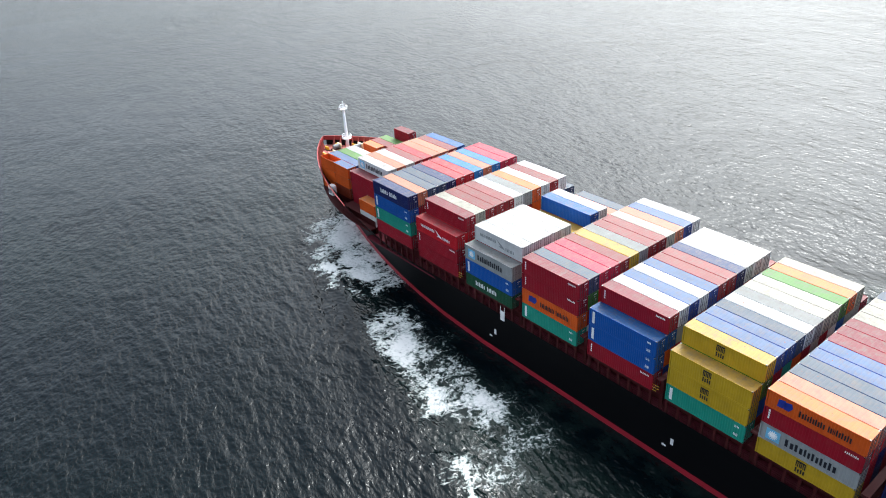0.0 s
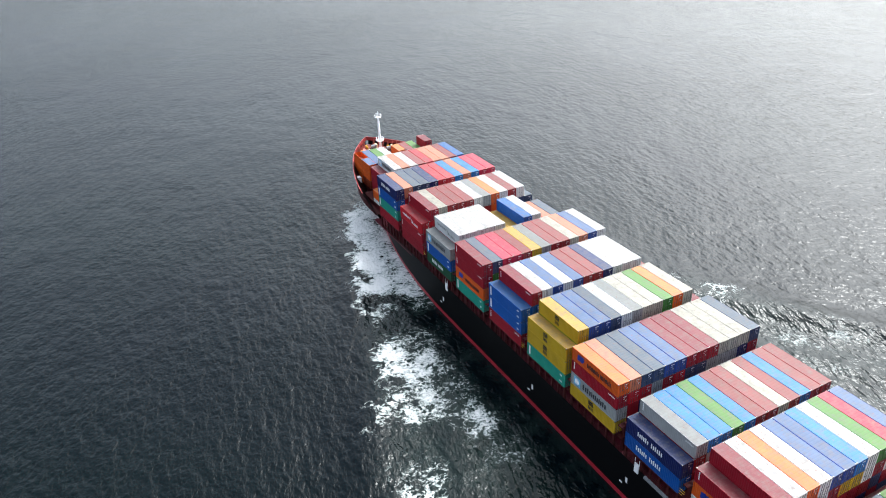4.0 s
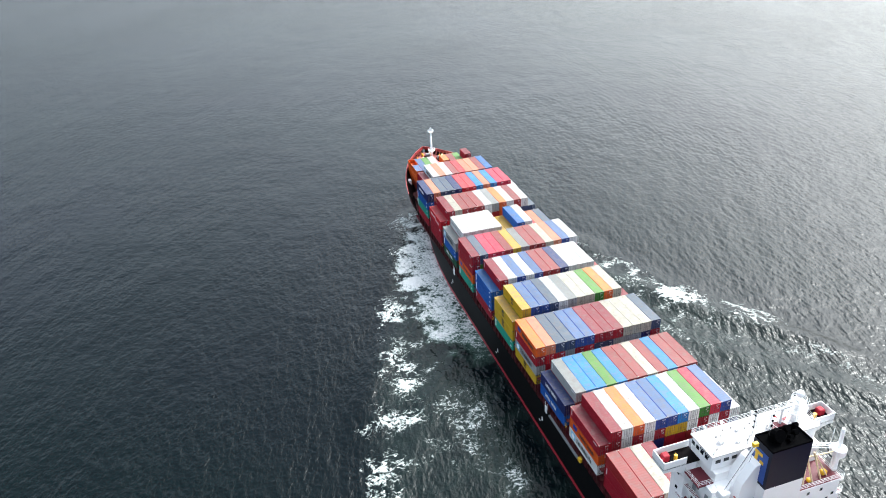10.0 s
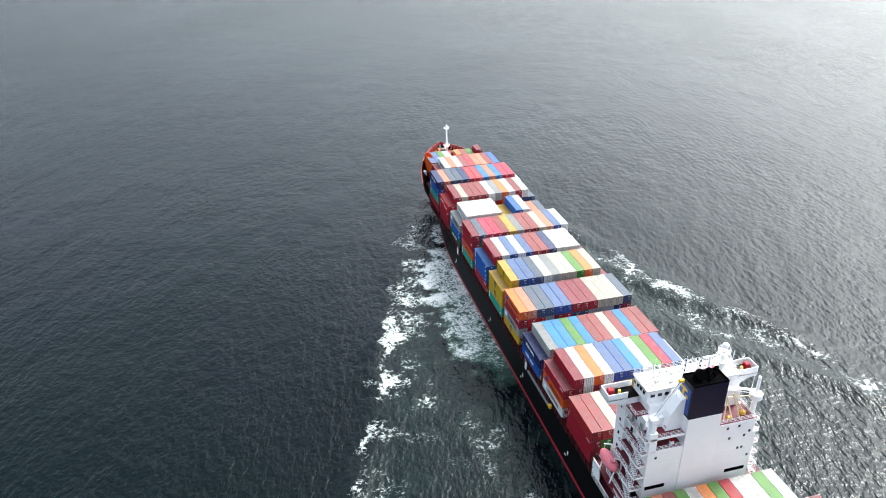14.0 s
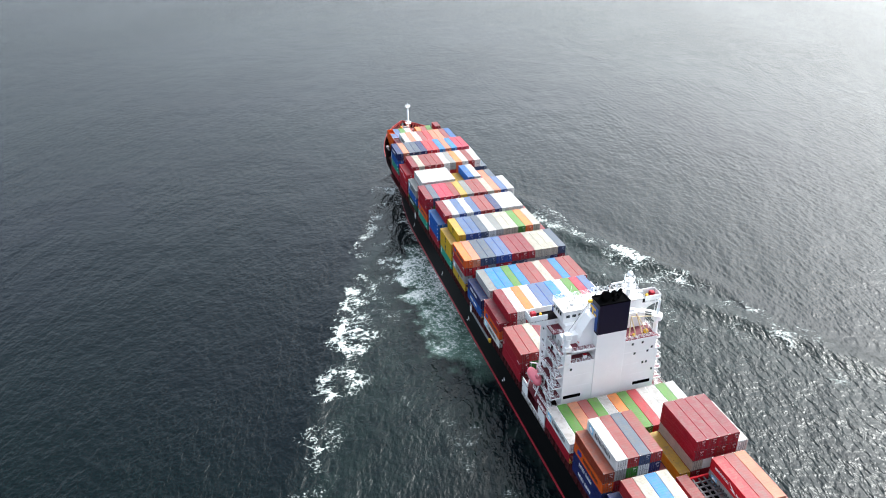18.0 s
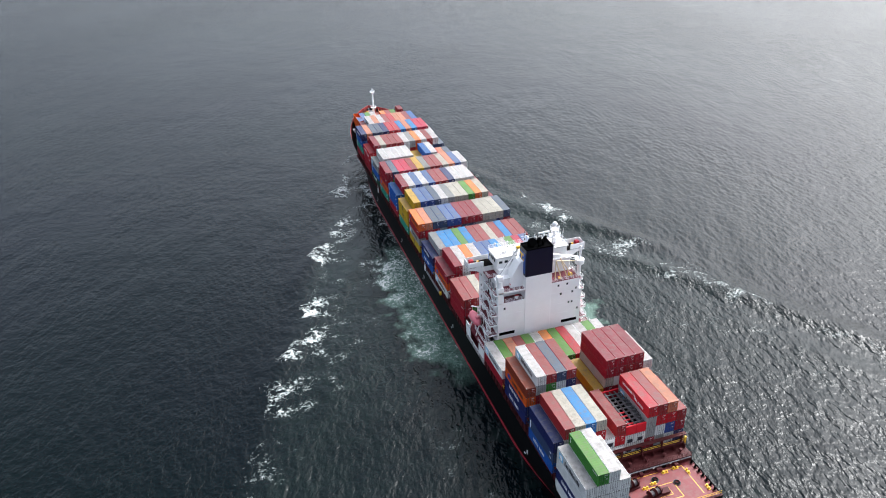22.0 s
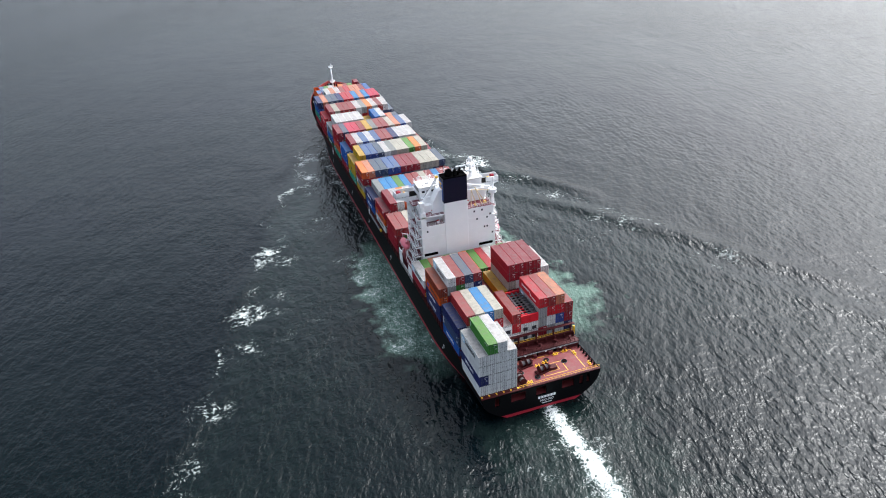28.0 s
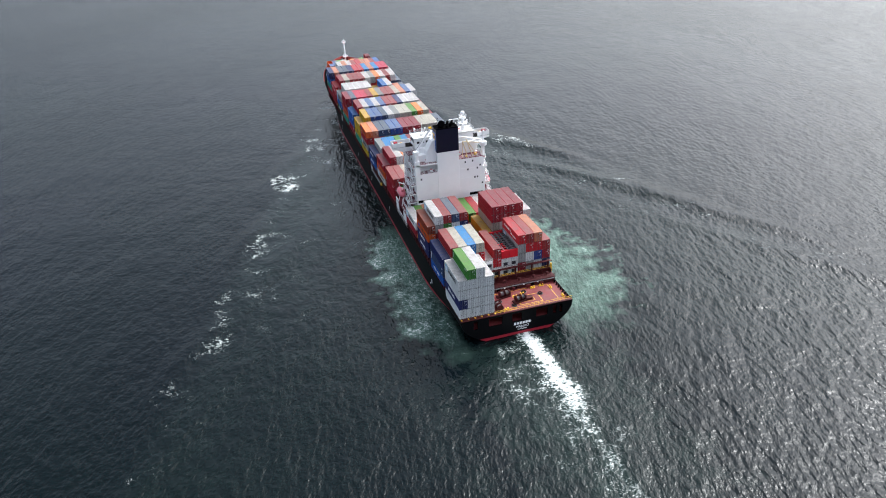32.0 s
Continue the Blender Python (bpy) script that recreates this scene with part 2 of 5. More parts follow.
def water_material(name, foam):
    """Sea water with wind ripples fixed in the water; foam gathers inside the wake and stays behind in the water."""
    m, n, l, b = base_material(name, ROUGH_WATER)
    b.inputs["IOR"].default_value = WATER_IOR
    geo = n.new("ShaderNodeNewGeometry")
    here = geo.outputs["Position"]

    def times(x, k):
        return math_node(n, l, "MULTIPLY", x, k)

    def plus(x, y):
        return math_node(n, l, "ADD", x, y)

    def less(x, y):
        return math_node(n, l, "SUBTRACT", x, y)

    swell = noise_node(n, l, here, 0.03, 2)
    long_a = noise_node(n, l, drawn_out(n, l, here, 58, 5.0), 0.105, 1.5, 0.5)
    long_b = noise_node(n, l, drawn_out(n, l, here, 84, 4.0), 0.17, 2, 0.5)
    chop = noise_node(n, l, drawn_out(n, l, here, 74, 1.9), 0.52, 2.5, 0.5)
    fine = noise_node(n, l, drawn_out(n, l, here, 66, 1.4), 1.1, 2, 0.5)
    patch = noise_node(n, l, here, 0.006, 3)
    gust = ramp(n, l, noise_node(n, l, drawn_out(n, l, here, 62, 2.0), 0.011, 3, 0.5).outputs["Fac"], 0.36, 0.64)
    rolling = plus(times(long_a.outputs["Fac"], 1.1), times(long_b.outputs["Fac"], 0.8))
    waves = times(chop.outputs["Fac"], plus(0.72, times(gust, 0.55)))
    if foam:                                    # steeper wavelets inside the wake
        stir = n.new("ShaderNodeAttribute")
        stir.attribute_name = "stir"
        waves = times(waves, plus(times(stir.outputs["Fac"], 0.25), 1.0))
    height = plus(times(swell.outputs["Fac"], 2.0), plus(plus(rolling, waves), times(fine.outputs["Fac"], 0.42)))
    bp = n.new("ShaderNodeBump")
    bp.inputs["Strength"].default_value, bp.inputs["Distance"].default_value = 1.0, 0.5
    l.new(height, bp.inputs["Height"])
    l.new(bp.outputs["Normal"], b.inputs["Normal"])
    deep = mix(n, l, ramp(n, l, patch.outputs["Fac"], 0.35, 0.65), (0.0002, 0.0017, 0.0034, 1), (0.0002, 0.0029, 0.0033, 1))
    if not foam:
        l.new(deep, b.inputs["Base Color"])
        return m
    field = {}
    for key in ("crest", "arm", "inner", "side", "off", "apart", "churn", "jet"):
        attr = n.new("ShaderNodeAttribute")
        attr.attribute_name = key
        field[key] = attr.outputs["Fac"]
    split = n.new("ShaderNodeSeparateXYZ")
    l.new(here, split.inputs[0])
    wy = split.outputs["Y"]
    # two plunges of the bow left much foam in the water; between and after them there is little
    burst = band(n, l, wy, 112, 158, 26)
    early = band(n, l, wy, 46, 80, 14)
    later = band(n, l, wy, 186, 330, 14)
    clump = ramp(n, l, noise_node(n, l, here, 0.05, 2, 0.5).outputs["Fac"], 0.47, 0.68)
    tuft = ramp(n, l, noise_node(n, l, here, 0.16, 3, 0.55).outputs["Fac"], 0.34, 0.68)
    # threads of foam: warped ridges at two sizes, and bubbles
    bend = n.new("ShaderNodeVectorMath")
    bend.operation = "MULTIPLY_ADD"
    bend.inputs[1].default_value = (4.0, 4.0, 0.0)
    l.new(noise_node(n, l, here, 0.22, 4, 0.6).outputs["Color"], bend.inputs[0])
    l.new(here, bend.inputs[2])
    ridges = []
    for size, k in ((0.42, 7.5), (1.15, 6.5)):
        v = noise_node(n, l, bend.outputs[0], size, 3, 0.55)
        fold = n.new("ShaderNodeMath")
        fold.operation = "ABSOLUTE"
        l.new(less(v.outputs["Fac"], 0.5), fold.inputs[0])
        ridges.append(less(1.0, times(fold.outputs[0], k)))
    bubbles = ramp(n, l, noise_node(n, l, here, 1.3, 6, 0.7).outputs["Fac"], 0.3, 0.7)
    thread = plus(plus(times(ridges[0], 0.36), times(ridges[1], 0.40)), plus(times(bubbles, 0.26), 0.06))
    # how much of the water is covered
    width = plus(3.5, times(burst, 9.0))
    hug = ramp(n, l, less(plus(width, times(less(tuft, 0.5), 7.0)), field["off"]), -2.0, 3.0)
    apart = field["apart"]
    beside = plus(times(hug, plus(plus(times(burst, 0.72), times(later, 0.27)), 0.07)), times(times(apart, early), 0.38))
    side = times(times(field["side"], beside), plus(0.55, times(tuft, 0.6)))
    tossed = band(n, l, wy, 10, 150, 60)
    wander = ramp(n, l, noise_node(n, l, here, 0.04, 2, 0.5).outputs["Fac"], 0.3, 0.7)
    lip = plus(field["arm"], plus(times(less(tuft, 0.5), 5.0), times(less(wander, 0.5), 9.0)))
    tail = ramp(n, l, lip, -20.0, 0.0)
    edge = times(ramp(n, l, lip, 1.5, -1.0), times(tail, tail))
    # where the crests broke one after another
    wash = plus(wy, times(less(wander, 0.5), 14.0))
    caps = None
    for middle in (40, 62, 81, 103, 123, 145, 180, 232):
        cap = band(n, l, wash, middle - 3, middle + 3, 6)
        caps = cap if caps is None else plus(caps, cap)
    crest = times(times(field["crest"], edge), times(plus(times(clump, 0.38), plus(times(caps, 0.42), plus(times(tossed, 0.06), 0.02))), plus(0.4, times(tuft, 0.8))))
    lace = times(times(field["inner"], tuft), plus(times(clump, 0.40), times(tossed, 0.13)))
    crest = plus(crest, lace)
    cover = plus(plus(side, crest), times(field["jet"], plus(0.7, times(tuft, 0.5))))
    bar = less(1.0, cover)
    mask = times(ramp(n, l, less(thread, bar), -0.05, 0.26), ramp(n, l, cover, 0.06, 0.22))
    milk_world = plus(times(hug, plus(times(burst, 0.95), 0.06)), times(times(apart, early), 0.12))
    milk = times(plus(times(times(field["churn"], milk_world), plus(0.75, times(thread, 0.95))), plus(times(field["jet"], 0.55), times(field["inner"], 0.10))), plus(0.5, times(tuft, 0.6)))
    green = mix(n, l, ramp(n, l, milk, 0.0, 1.0), deep, (0.076, 0.126, 0.099, 1))
    froth = mix(n, l, ramp(n, l, plus(bubbles, times(less(thread, bar), 0.9)), 0.45, 1.15), (0.27, 0.31, 0.29, 1), (0.68, 0.68, 0.66, 1))
    l.new(mix(n, l, mask, green, froth), b.inputs["Base Color"])
    l.new(plus(times(mask, 0.7), ROUGH_WATER), b.inputs["Roughness"])
    return m


WATER_IOR = 1.19
WATER = water_material("sea_water", False)
WAKE = water_material("wake_water", True)


# ---- building helpers ----
def add_box(bm, x0, x1, y0, y1, z0, z1, bevel=0.0):
    v = [bm.verts.new(p) for p in ((x0, y0, z0), (x1, y0, z0), (x1, y1, z0), (x0, y1, z0), (x0, y0, z1), (x1, y0, z1), (x1, y1, z1), (x0, y1, z1))]
    f = [bm.faces.new([v[k] for k in q]) for q in ((3, 2, 1, 0), (4, 5, 6, 7), (0, 1, 5, 4), (1, 2, 6, 5), (2, 3, 7, 6), (3, 0, 4, 7))]
    if bevel:
        bmesh.ops.bevel(bm, geom=list({e for q in f for e in q.edges}), offset=bevel, segments=1, affect="EDGES", clamp_overlap=True)


def add_rod(bm, a, b, r, r2=None, sides=6):
    a, b = Vector(a), Vector(b)
    d = (b - a).normalized()
    u = d.orthogonal().normalized()
    w = d.cross(u)
    r2 = r if r2 is None else r2
    rings = []
    for p, q in ((a, r), (b, r2)):
        rings.append([bm.verts.new(p + q * (math.cos(t) * u + math.sin(t) * w)) for t in (2 * math.pi * (k + 0.5) / sides for k in range(sides))])
    for k in range(sides):
        bm.faces.new((rings[0][k], rings[0][(k + 1) % sides], rings[1][(k + 1) % sides], rings[1][k]))
    bm.faces.new(rings[0][::-1])
    bm.faces.new(rings[1])


def add_prism(bm, outline, axis, lo, hi):
    """A solid from an outline of 2D points drawn out along an axis: 'x' takes (y, z), 'y' takes (x, z), 'z' takes (x, y)."""
    def put(p, v):
        return {"x": (v, p[0], p[1]), "y": (p[0], v, p[1]), "z": (p[0], p[1], v)}[axis]
    a = [bm.verts.new(put(p, lo)) for p in outline]
    b = [bm.verts.new(put(p, hi)) for p in outline]
    k = len(outline)
    for i in range(k):
        bm.faces.new((a[i], a[(i + 1) % k], b[(i + 1) % k], b[i]))
    bm.faces.new(a[::-1])
    bm.faces.new(b)


def mesh_of(name, bm, material, smooth=False):
    bmesh.ops.recalc_face_normals(bm, faces=bm.faces)
    me = bpy.data.meshes.new(name)
    bm.to_mesh(me)
    bm.free()
    me.materials.append(material)
    if smooth:
        for p in me.polygons:
            p.use_smooth = True
    return me


def part(name, bm, material, parent=None, label="", smooth=False):
    ob = new(name, mesh_of(name, bm, material, smooth))
    if parent is not None:
        ob.parent = parent
    return tagged(ob, label)


def box_part(name, dims, material, parent=None, label="", bevel=0.03):
    bm = bmesh.new()
    add_box(bm, *dims, bevel)
    return part(name, bm, material, parent, label)


def rods_part(name, rods, material, parent=None, label="", sides=6):
    bm = bmesh.new()
    for a, b, r in rods:
        add_rod(bm, a, b, r, sides=sides)
    return part(name, bm, material, parent, label)


def thing(name, label, category, group=""):
    ob = new(name)
    ob.empty_display_size = 1.0
    return tagged(ob, label, category, group)


def share(name, me, material, parent):
    """An object on a shared mesh with its own material."""
    ob = new(name, me)
    ob.parent = parent
    ob.material_slots[0].link = "OBJECT"
    ob.material_slots[0].material = material
    return ob


aboard = []      # top-level things that sail with the ship

# ---- sea ----
bm = bmesh.new()
edges = [-4500, -2000, -1000, -500, -250, 0, 250, 500, 1000, 2000, 4500]
grid = [[bm.verts.new((x, y, 0)) for x in edges] for y in edges]
for j in range(len(edges) - 1):
    for i in range(len(edges) - 1):
        bm.faces.new((grid[j][i], grid[j][i + 1], grid[j + 1][i + 1], grid[j + 1][i]))
tagged(part("water", bm, WATER), "dark grey-green sea rippled by wind", "sea", kind="structure")


# ---- the wake, which goes with the ship ----
BOW_Y, STERN_Y, HALF = 141.0, -115.0, 16.1


def bump_at(v, mid, wide):
    return math.exp(-((v - mid) / wide) ** 2)


def ease(v, a, b):
    k = max(0.0, min(1.0, (v - a) / (b - a)))
    return k * k * (3 - 2 * k)


def hull_half(y):
    """Half breadth at the waterline."""
    if y > 60:
        return HALF * max(0.0, 1 - ((y - 60) / (BOW_Y - 60)) ** 2.0)
    if y < -78:
        return HALF * (1 - 0.42 * min(1.0, (-78 - y) / 37) ** 1.9)
    return HALF


def wake_fields(x, y):
    """Height, foam and stir of the disturbed water at a place relative to the ship."""
    a = abs(x)
    arm = 18 + 0.315 * (123 - y) if x < 0 else 19 + 0.42 * (112 - y)
    arm += 2.5 * noise.noise((y * 0.03, x * 0.002, 3.1))
    near = BOW_Y - 8
    if y > 118:
        arm = max(3.0, (near + 6 - y) * 0.9)
    back = max(0.0, near - y)
    off = a - (HALF if y < -70 else hull_half(min(BOW_Y, y)))
    fade = ease(back, 0, 10)
    d = a - arm
    wide = 3.0 + 0.010 * back
    ragged = max(0.0, 0.7 + 1.1 * noise.noise((x * 0.025, y * 0.03, 7.0)))
    height = (0.9 if x > 0 else 0.6) * fade * bump_at(d, 0, wide) * math.exp(-back / 420) * ragged
    inside = ease(d, 4, -8)
    # short slanting crests along the arms, one behind another
    wander = 5 * noise.noise((x * 0.02, y * 0.02, 2.0))
    phase = (0.82 * a + 0.57 * y + wander) * 2 * math.pi / 19.0
    crest = (0.5 + 0.5 * math.cos(phase)) ** 2
    reach = ease(d, 9, 2) * ease(d, -30, -8)
    height += (1.1 if x > 0 else 0.5) * crest * reach * ease(back, 25, 70) * math.exp(-back / 480) * ease(off, 1, 8) * (0.45 + ragged)
    tail = (0.5 + 0.5 * math.cos(phase * 1.35 + 1.0)) * ease(d, -10, -30) * ease(off, 2, 14) * ease(back, 60, 120) * math.exp(-back / 400)
    height += (0.35 if x > 0 else 0.2) * tail * ragged
    # breaking crest, and the lace that it leaves inside
    crest = fade * (1.25 * math.exp(-max(0.0, back - 120) / 110) if x < 0 else 1.05 * math.exp(-max(0.0, back - 90) / 110))
    inner = inside * fade * ease(off, 3, 12) * math.exp(-max(0.0, back - 100) / (130 if x < 0 else 100))
    # foam along the side: white at the bow, thinning aft
    side = ease(off, -3, 0.3) * ease(y, 138, 130) * (0.32 + 0.48 * ease(y, -20, 45) + 0.32 * ease(y, 35, 90)) * ease(y, -240, -120) * (1.0 if x < 0 else 1 - 0.6 * ease(y, 30, -40))
    churn = ease(off, -3, 0.5) * ease(y, 110, 25) * ease(y, -300, -130) * (1 - 0.35 * ease(y, -50, -105))
    apart = bump_at(off, 12, 5) * (0.2 + 0.8 * ease(y, -60, 10)) if x < 0 else 0.0
    jet = 0.0
    stir = ease(d, 16, -22) * fade * math.exp(-back / 500) * (1.0 if x > 0 else 0.1)
    if y < STERN_Y + 2:
        s = STERN_Y + 2 - y
        mid = 1.5 + 0.9 * math.sin(s * 0.06) + 1.4 * noise.noise((0.0, s * 0.05, 9.0)) + 0.03 * s * ease(s, 40, 90)
        spurt = ease(s, 42, 26) * ease(s, -1, 1.5)
        jet = 0.85 * bump_at(x, mid, 1.6 + 0.02 * s) * spurt + 0.14 * bump_at(x, mid, 1.0 + 0.010 * s) * ease(s, 150, 60) * ease(s, 25, 45)
        jet += 0.13 * bump_at(x, mid - 3.5, 4.0) * ease(s, 2, 14) * ease(s, 90, 40) + 0.1 * bump_at(x, 2, 14) * ease(s, 10, 40) * math.exp(-s / 90)
        inner += (1.5 * bump_at(x, -8, 8) + 1.0 * bump_at(x, 9, 9)) * ease(s, 0, 8) * math.exp(-s / 80)
        height += 0.5 * bump_at(x, mid, 4) * bump_at(s, 14, 10)
    return height, {"crest": crest, "arm": max(-40.0, min(20.0, d)), "inner": inner, "side": side, "off": min(off, 60.0) * (1 - 0.5 * ease(y, -10, -90) if x > 0 else 1), "apart": apart, "churn": churn, "jet": min(jet, 1.3), "stir": stir}


def build_wake():
    x0, x1, y0, y1, step = -150, 190, -330, 150, 1.6
    nx, ny = int((x1 - x0) / step) + 1, int((y1 - y0) / step) + 1
    verts, faces, layers = [], [], {}
    for j in range(ny):
        for i in range(nx):
            x, y = x0 + i * step, y0 + j * step
            h, fields = wake_fields(x, y)
            rim = min(i, nx - 1 - i, j, ny - 1 - j) * step
            verts.append((x, y, 0.02 + h - 0.3 * max(0, 1 - rim / 4)))
            for key, value in fields.items():
                layers.setdefault(key, []).append(value)
    for j in range(ny - 1):
        for i in range(nx - 1):
            a = j * nx + i
            faces.append((a, a + 1, a + nx + 1, a + nx))
    me = bpy.data.meshes.new("wake")
    me.from_pydata(verts, [], faces)
    for p in me.polygons:
        p.use_smooth = True
    for key, values in layers.items():
        layer = me.attributes.new(key, "FLOAT", "POINT")
        layer.data.foreach_set("value", values)
    me.materials.append(WAKE)
    ob = tagged(new("wake", me), "white foaming bow wave and wake on dark water", "wake", kind="stuff")
    aboard.append(ob)


build_wake()


# ---- hull ----
def deck_half(y):
    """Half breadth at deck level: a bluff, flared bow."""
    if y > 108:
        return HALF * max(0.002, 1 - ((y - 108) / 39.2) ** 2) ** 0.9
    return HALF


def sheer(y):
    return 9.3 + 6.8 * ease(y, 88, 130) - 1.66 * ease(y, -101.5, -103.5)


def quarter(z, top):
    """How the stern quarters round out from waterline to deck."""
    return 1 - (1 - max(0.0, min(1.0, z / top))) ** 2.3


def hull_part(name, levels, material, parent, label=""):
    """A skin between waterline and deck: levels are pairs of (share of height, share of breadth between waterline and deck)."""
    ys = [STERN_Y - 0.6, -112, -108, -105, -103.5, -102.5, -101.5, -97, -92, -86, -80, -60, -30, 0, 30, 55, 66, 78, 88, 96, 103.9, 104.1, 108, 112, 116, 120, 125, 130, 134, 138, 141, 143.5, 145.5, 146.8]
    bm = bmesh.new()
    for side in (-1, 1):
        rows = []
        for y in ys:
            row = []
            for s, flare in levels:
                top = sheer(y)
                z = s if s < 0 else s * top if s <= 1 else s
                k = max(0.0, min(1.0, z / top)) if top else 0
                wl = hull_half(y - 1) if y < BOW_Y else 0.0
                half = wl + (deck_half(y) - wl) * k ** 1.6
                if y < -70:
                    half = wl + (deck_half(y) - wl) * quarter(z, top)
                row.append(bm.verts.new((side * half, y, z)))
            rows.append(row)
        for a, b in zip(rows, rows[1:]):
            for i in range(len(levels) - 1):
                q = (a[i], a[i + 1], b[i + 1], b[i])
                bm.faces.new(q if side > 0 else q[::-1])
    bmesh.ops.remove_doubles(bm, verts=bm.verts, dist=0.002)
    return part(name, bm, material, parent, label, smooth=True)


ship = thing("container_ship", "black-hulled container ship under way with red boot-top", "ship")
aboard.append(ship)
hull_part("hull", [(0.12, 0), (0.2, 0), (0.3, 0), (0.4, 0), (0.52, 0), (0.65, 0), (0.8, 0), (1.0, 0)], HULL_BLACK, ship)
hull_part("boot_top", [(-1.5, 0), (0.0, 0), (0.06, 0), (0.12, 0)], BOOT_RED, ship, "red boot-top band along the waterline")
def deck_sheet(name, ys, z, material, inset=0.15):
    bm = bmesh.new()
    port = [(-max(0.05, deck_half(y) - inset), y) for y in ys]
    star = [(max(0.05, deck_half(y) - inset), y) for y in reversed(ys)]
    add_prism(bm, port + star, "z", z - 0.3, z)
    return part(name, bm, material, ship)


deck_sheet("main_deck", [-101.2, -60, 0, 60, 92, 104], 8.6, DECK_RED)
deck_sheet("fore_well_deck", [103.4, 108, 112, 115, 118, 121, 124, 127, 130], 10.2, LASH_RED, 0.6)
deck_sheet("forecastle_deck", [129.9, 133, 136, 138, 140, 142, 143.5, 145, 146, 146.8], 14.7, FORE_DECK, 0.25)
box_part("breakwater", (-11.0, 11.0, 129.8, 130.1, 10.2, 15.6), LASH_RED, ship, bevel=0)
deck_sheet("mooring_deck", [STERN_Y - 0.2, -108, -101.2], 7.4, MOORING_RED, 0.1)
deck_sheet("lower_mooring_deck", [STERN_Y - 0.2, -108, -104], 4.3, MOORING_RED, 2.2)

# ---- containers ----
ROW = 2.48
LONG, SHORT, WIDE = 12.19, 6.06, 2.365
H1, H2 = 2.576, 2.881


def container_meshes(length, height):
    bm = bmesh.new()
    hw, hl, t = WIDE / 2, length / 2, height
    post = 0.16
    # corner posts, rails
    for sx in (-1, 1):
        for sy in (-1, 1):
            add_box(bm, min(sx * hw, sx * (hw - post)), max(sx * hw, sx * (hw - post)), min(sy * hl, sy * (hl - post)), max(sy * hl, sy * (hl - post)), 0.0, t)
        add_box(bm, min(sx * hw, sx * (hw - 0.1)), max(sx * hw, sx * (hw - 0.1)), -hl + post, hl - post, 0.0, 0.16)
        add_box(bm, min(sx * hw, sx * (hw - 0.08)), max(sx * hw, sx * (hw - 0.08)), -hl + post, hl - post, t - 0.1, t - 0.01)
        # corrugated side
        n = int(length / 0.36)
        step = (length - 2 * post) / n
        prev = None
        for i in range(n):
            y = -hl + post + i * step
            for dy, dx in ((0.0, 0.02), (0.3, 0.02), (0.5, 0.058), (0.8, 0.058)):
                cur = (bm.verts.new((sx * (hw - dx), y + dy * step, 0.14)), bm.verts.new((sx * (hw - dx), y + dy * step, t - 0.08)))
                if prev:
                    bm.faces.new((prev[0], cur[0], cur[1], prev[1]))
                prev = cur
    # ends' sills and headers, front wall
    for sy in (-1, 1):
        add_box(bm, -hw + post, hw - post, min(sy * hl, sy * (hl - 0.1)), max(sy * hl, sy * (hl - 0.1)), 0.0, 0.15)
        add_box(bm, -hw + post, hw - post, min(sy * hl, sy * (hl - 0.1)), max(sy * hl, sy * (hl - 0.1)), t - 0.14, t - 0.005)
    add_box(bm, -hw + post, hw - post, hl - 0.08, hl - 0.03, 0.15, t - 0.14)
    body = mesh_of("body", bm, BOX["W"])
    bm = bmesh.new()
    n = int(length / 0.6)
    step = (length - 0.3) / n
    prev = None
    for i in range(n):
        y = -hl + 0.15 + i * step
        for dy, dz in ((0.0, 0.0), (0.55, 0.0), (0.65, -0.012), (0.9, -0.012)):
            cur = (bm.verts.new((-hw + 0.04, y + dy * step, t - 0.006 + dz)), bm.verts.new((hw - 0.04, y + dy * step, t - 0.006 + dz)))
            if prev:
                bm.faces.new((prev[0], prev[1], cur[1], cur[0]))
            prev = cur
    for sy in (-1, 1):
        add_box(bm, -hw + 0.17, hw - 0.17, min(sy * hl, sy * (hl - 0.3)), max(sy * hl, sy * (hl - 0.3)), t - 0.02, t - 0.001)
    roof = mesh_of("roof", bm, BOX["W"])
    bm = bmesh.new()
    x0, x1, z0, z1 = -hw + post + 0.04, -0.045, 0.21, t - 0.2
    n = 9                                          # pressed door panel
    prev = None
    for i in range(n + 1):
        zz = z0 + (z1 - z0) * i / n
        dy = 0.03 if i in (3, 4, 6, 7) else 0.0
        cur = (bm.verts.new((x0, -hl + 0.05 + dy, zz)), bm.verts.new((x1, -hl + 0.05 + dy, zz)))
        if prev:
            bm.faces.new((prev[0], prev[1], cur[1], cur[0]))
        prev = cur
    for x in (x0 + 0.03, x1 - 0.03):
        add_box(bm, x - 0.03, x + 0.03, -hl + 0.03, -hl + 0.08, z0, z1)
    for zz in (0.3, t * 0.35, t * 0.65, t - 0.3):
        add_box(bm, x0 - 0.06, x0 + 0.08, -hl + 0.01, -hl + 0.05, zz - 0.05, zz + 0.05)
    door = mesh_of("door", bm, BOX["W"])
    bm = bmesh.new()
    add_box(bm, -hw + 0.1, hw - 0.1, -hl + 0.10, -hl + 0.13, 0.12, t - 0.1)
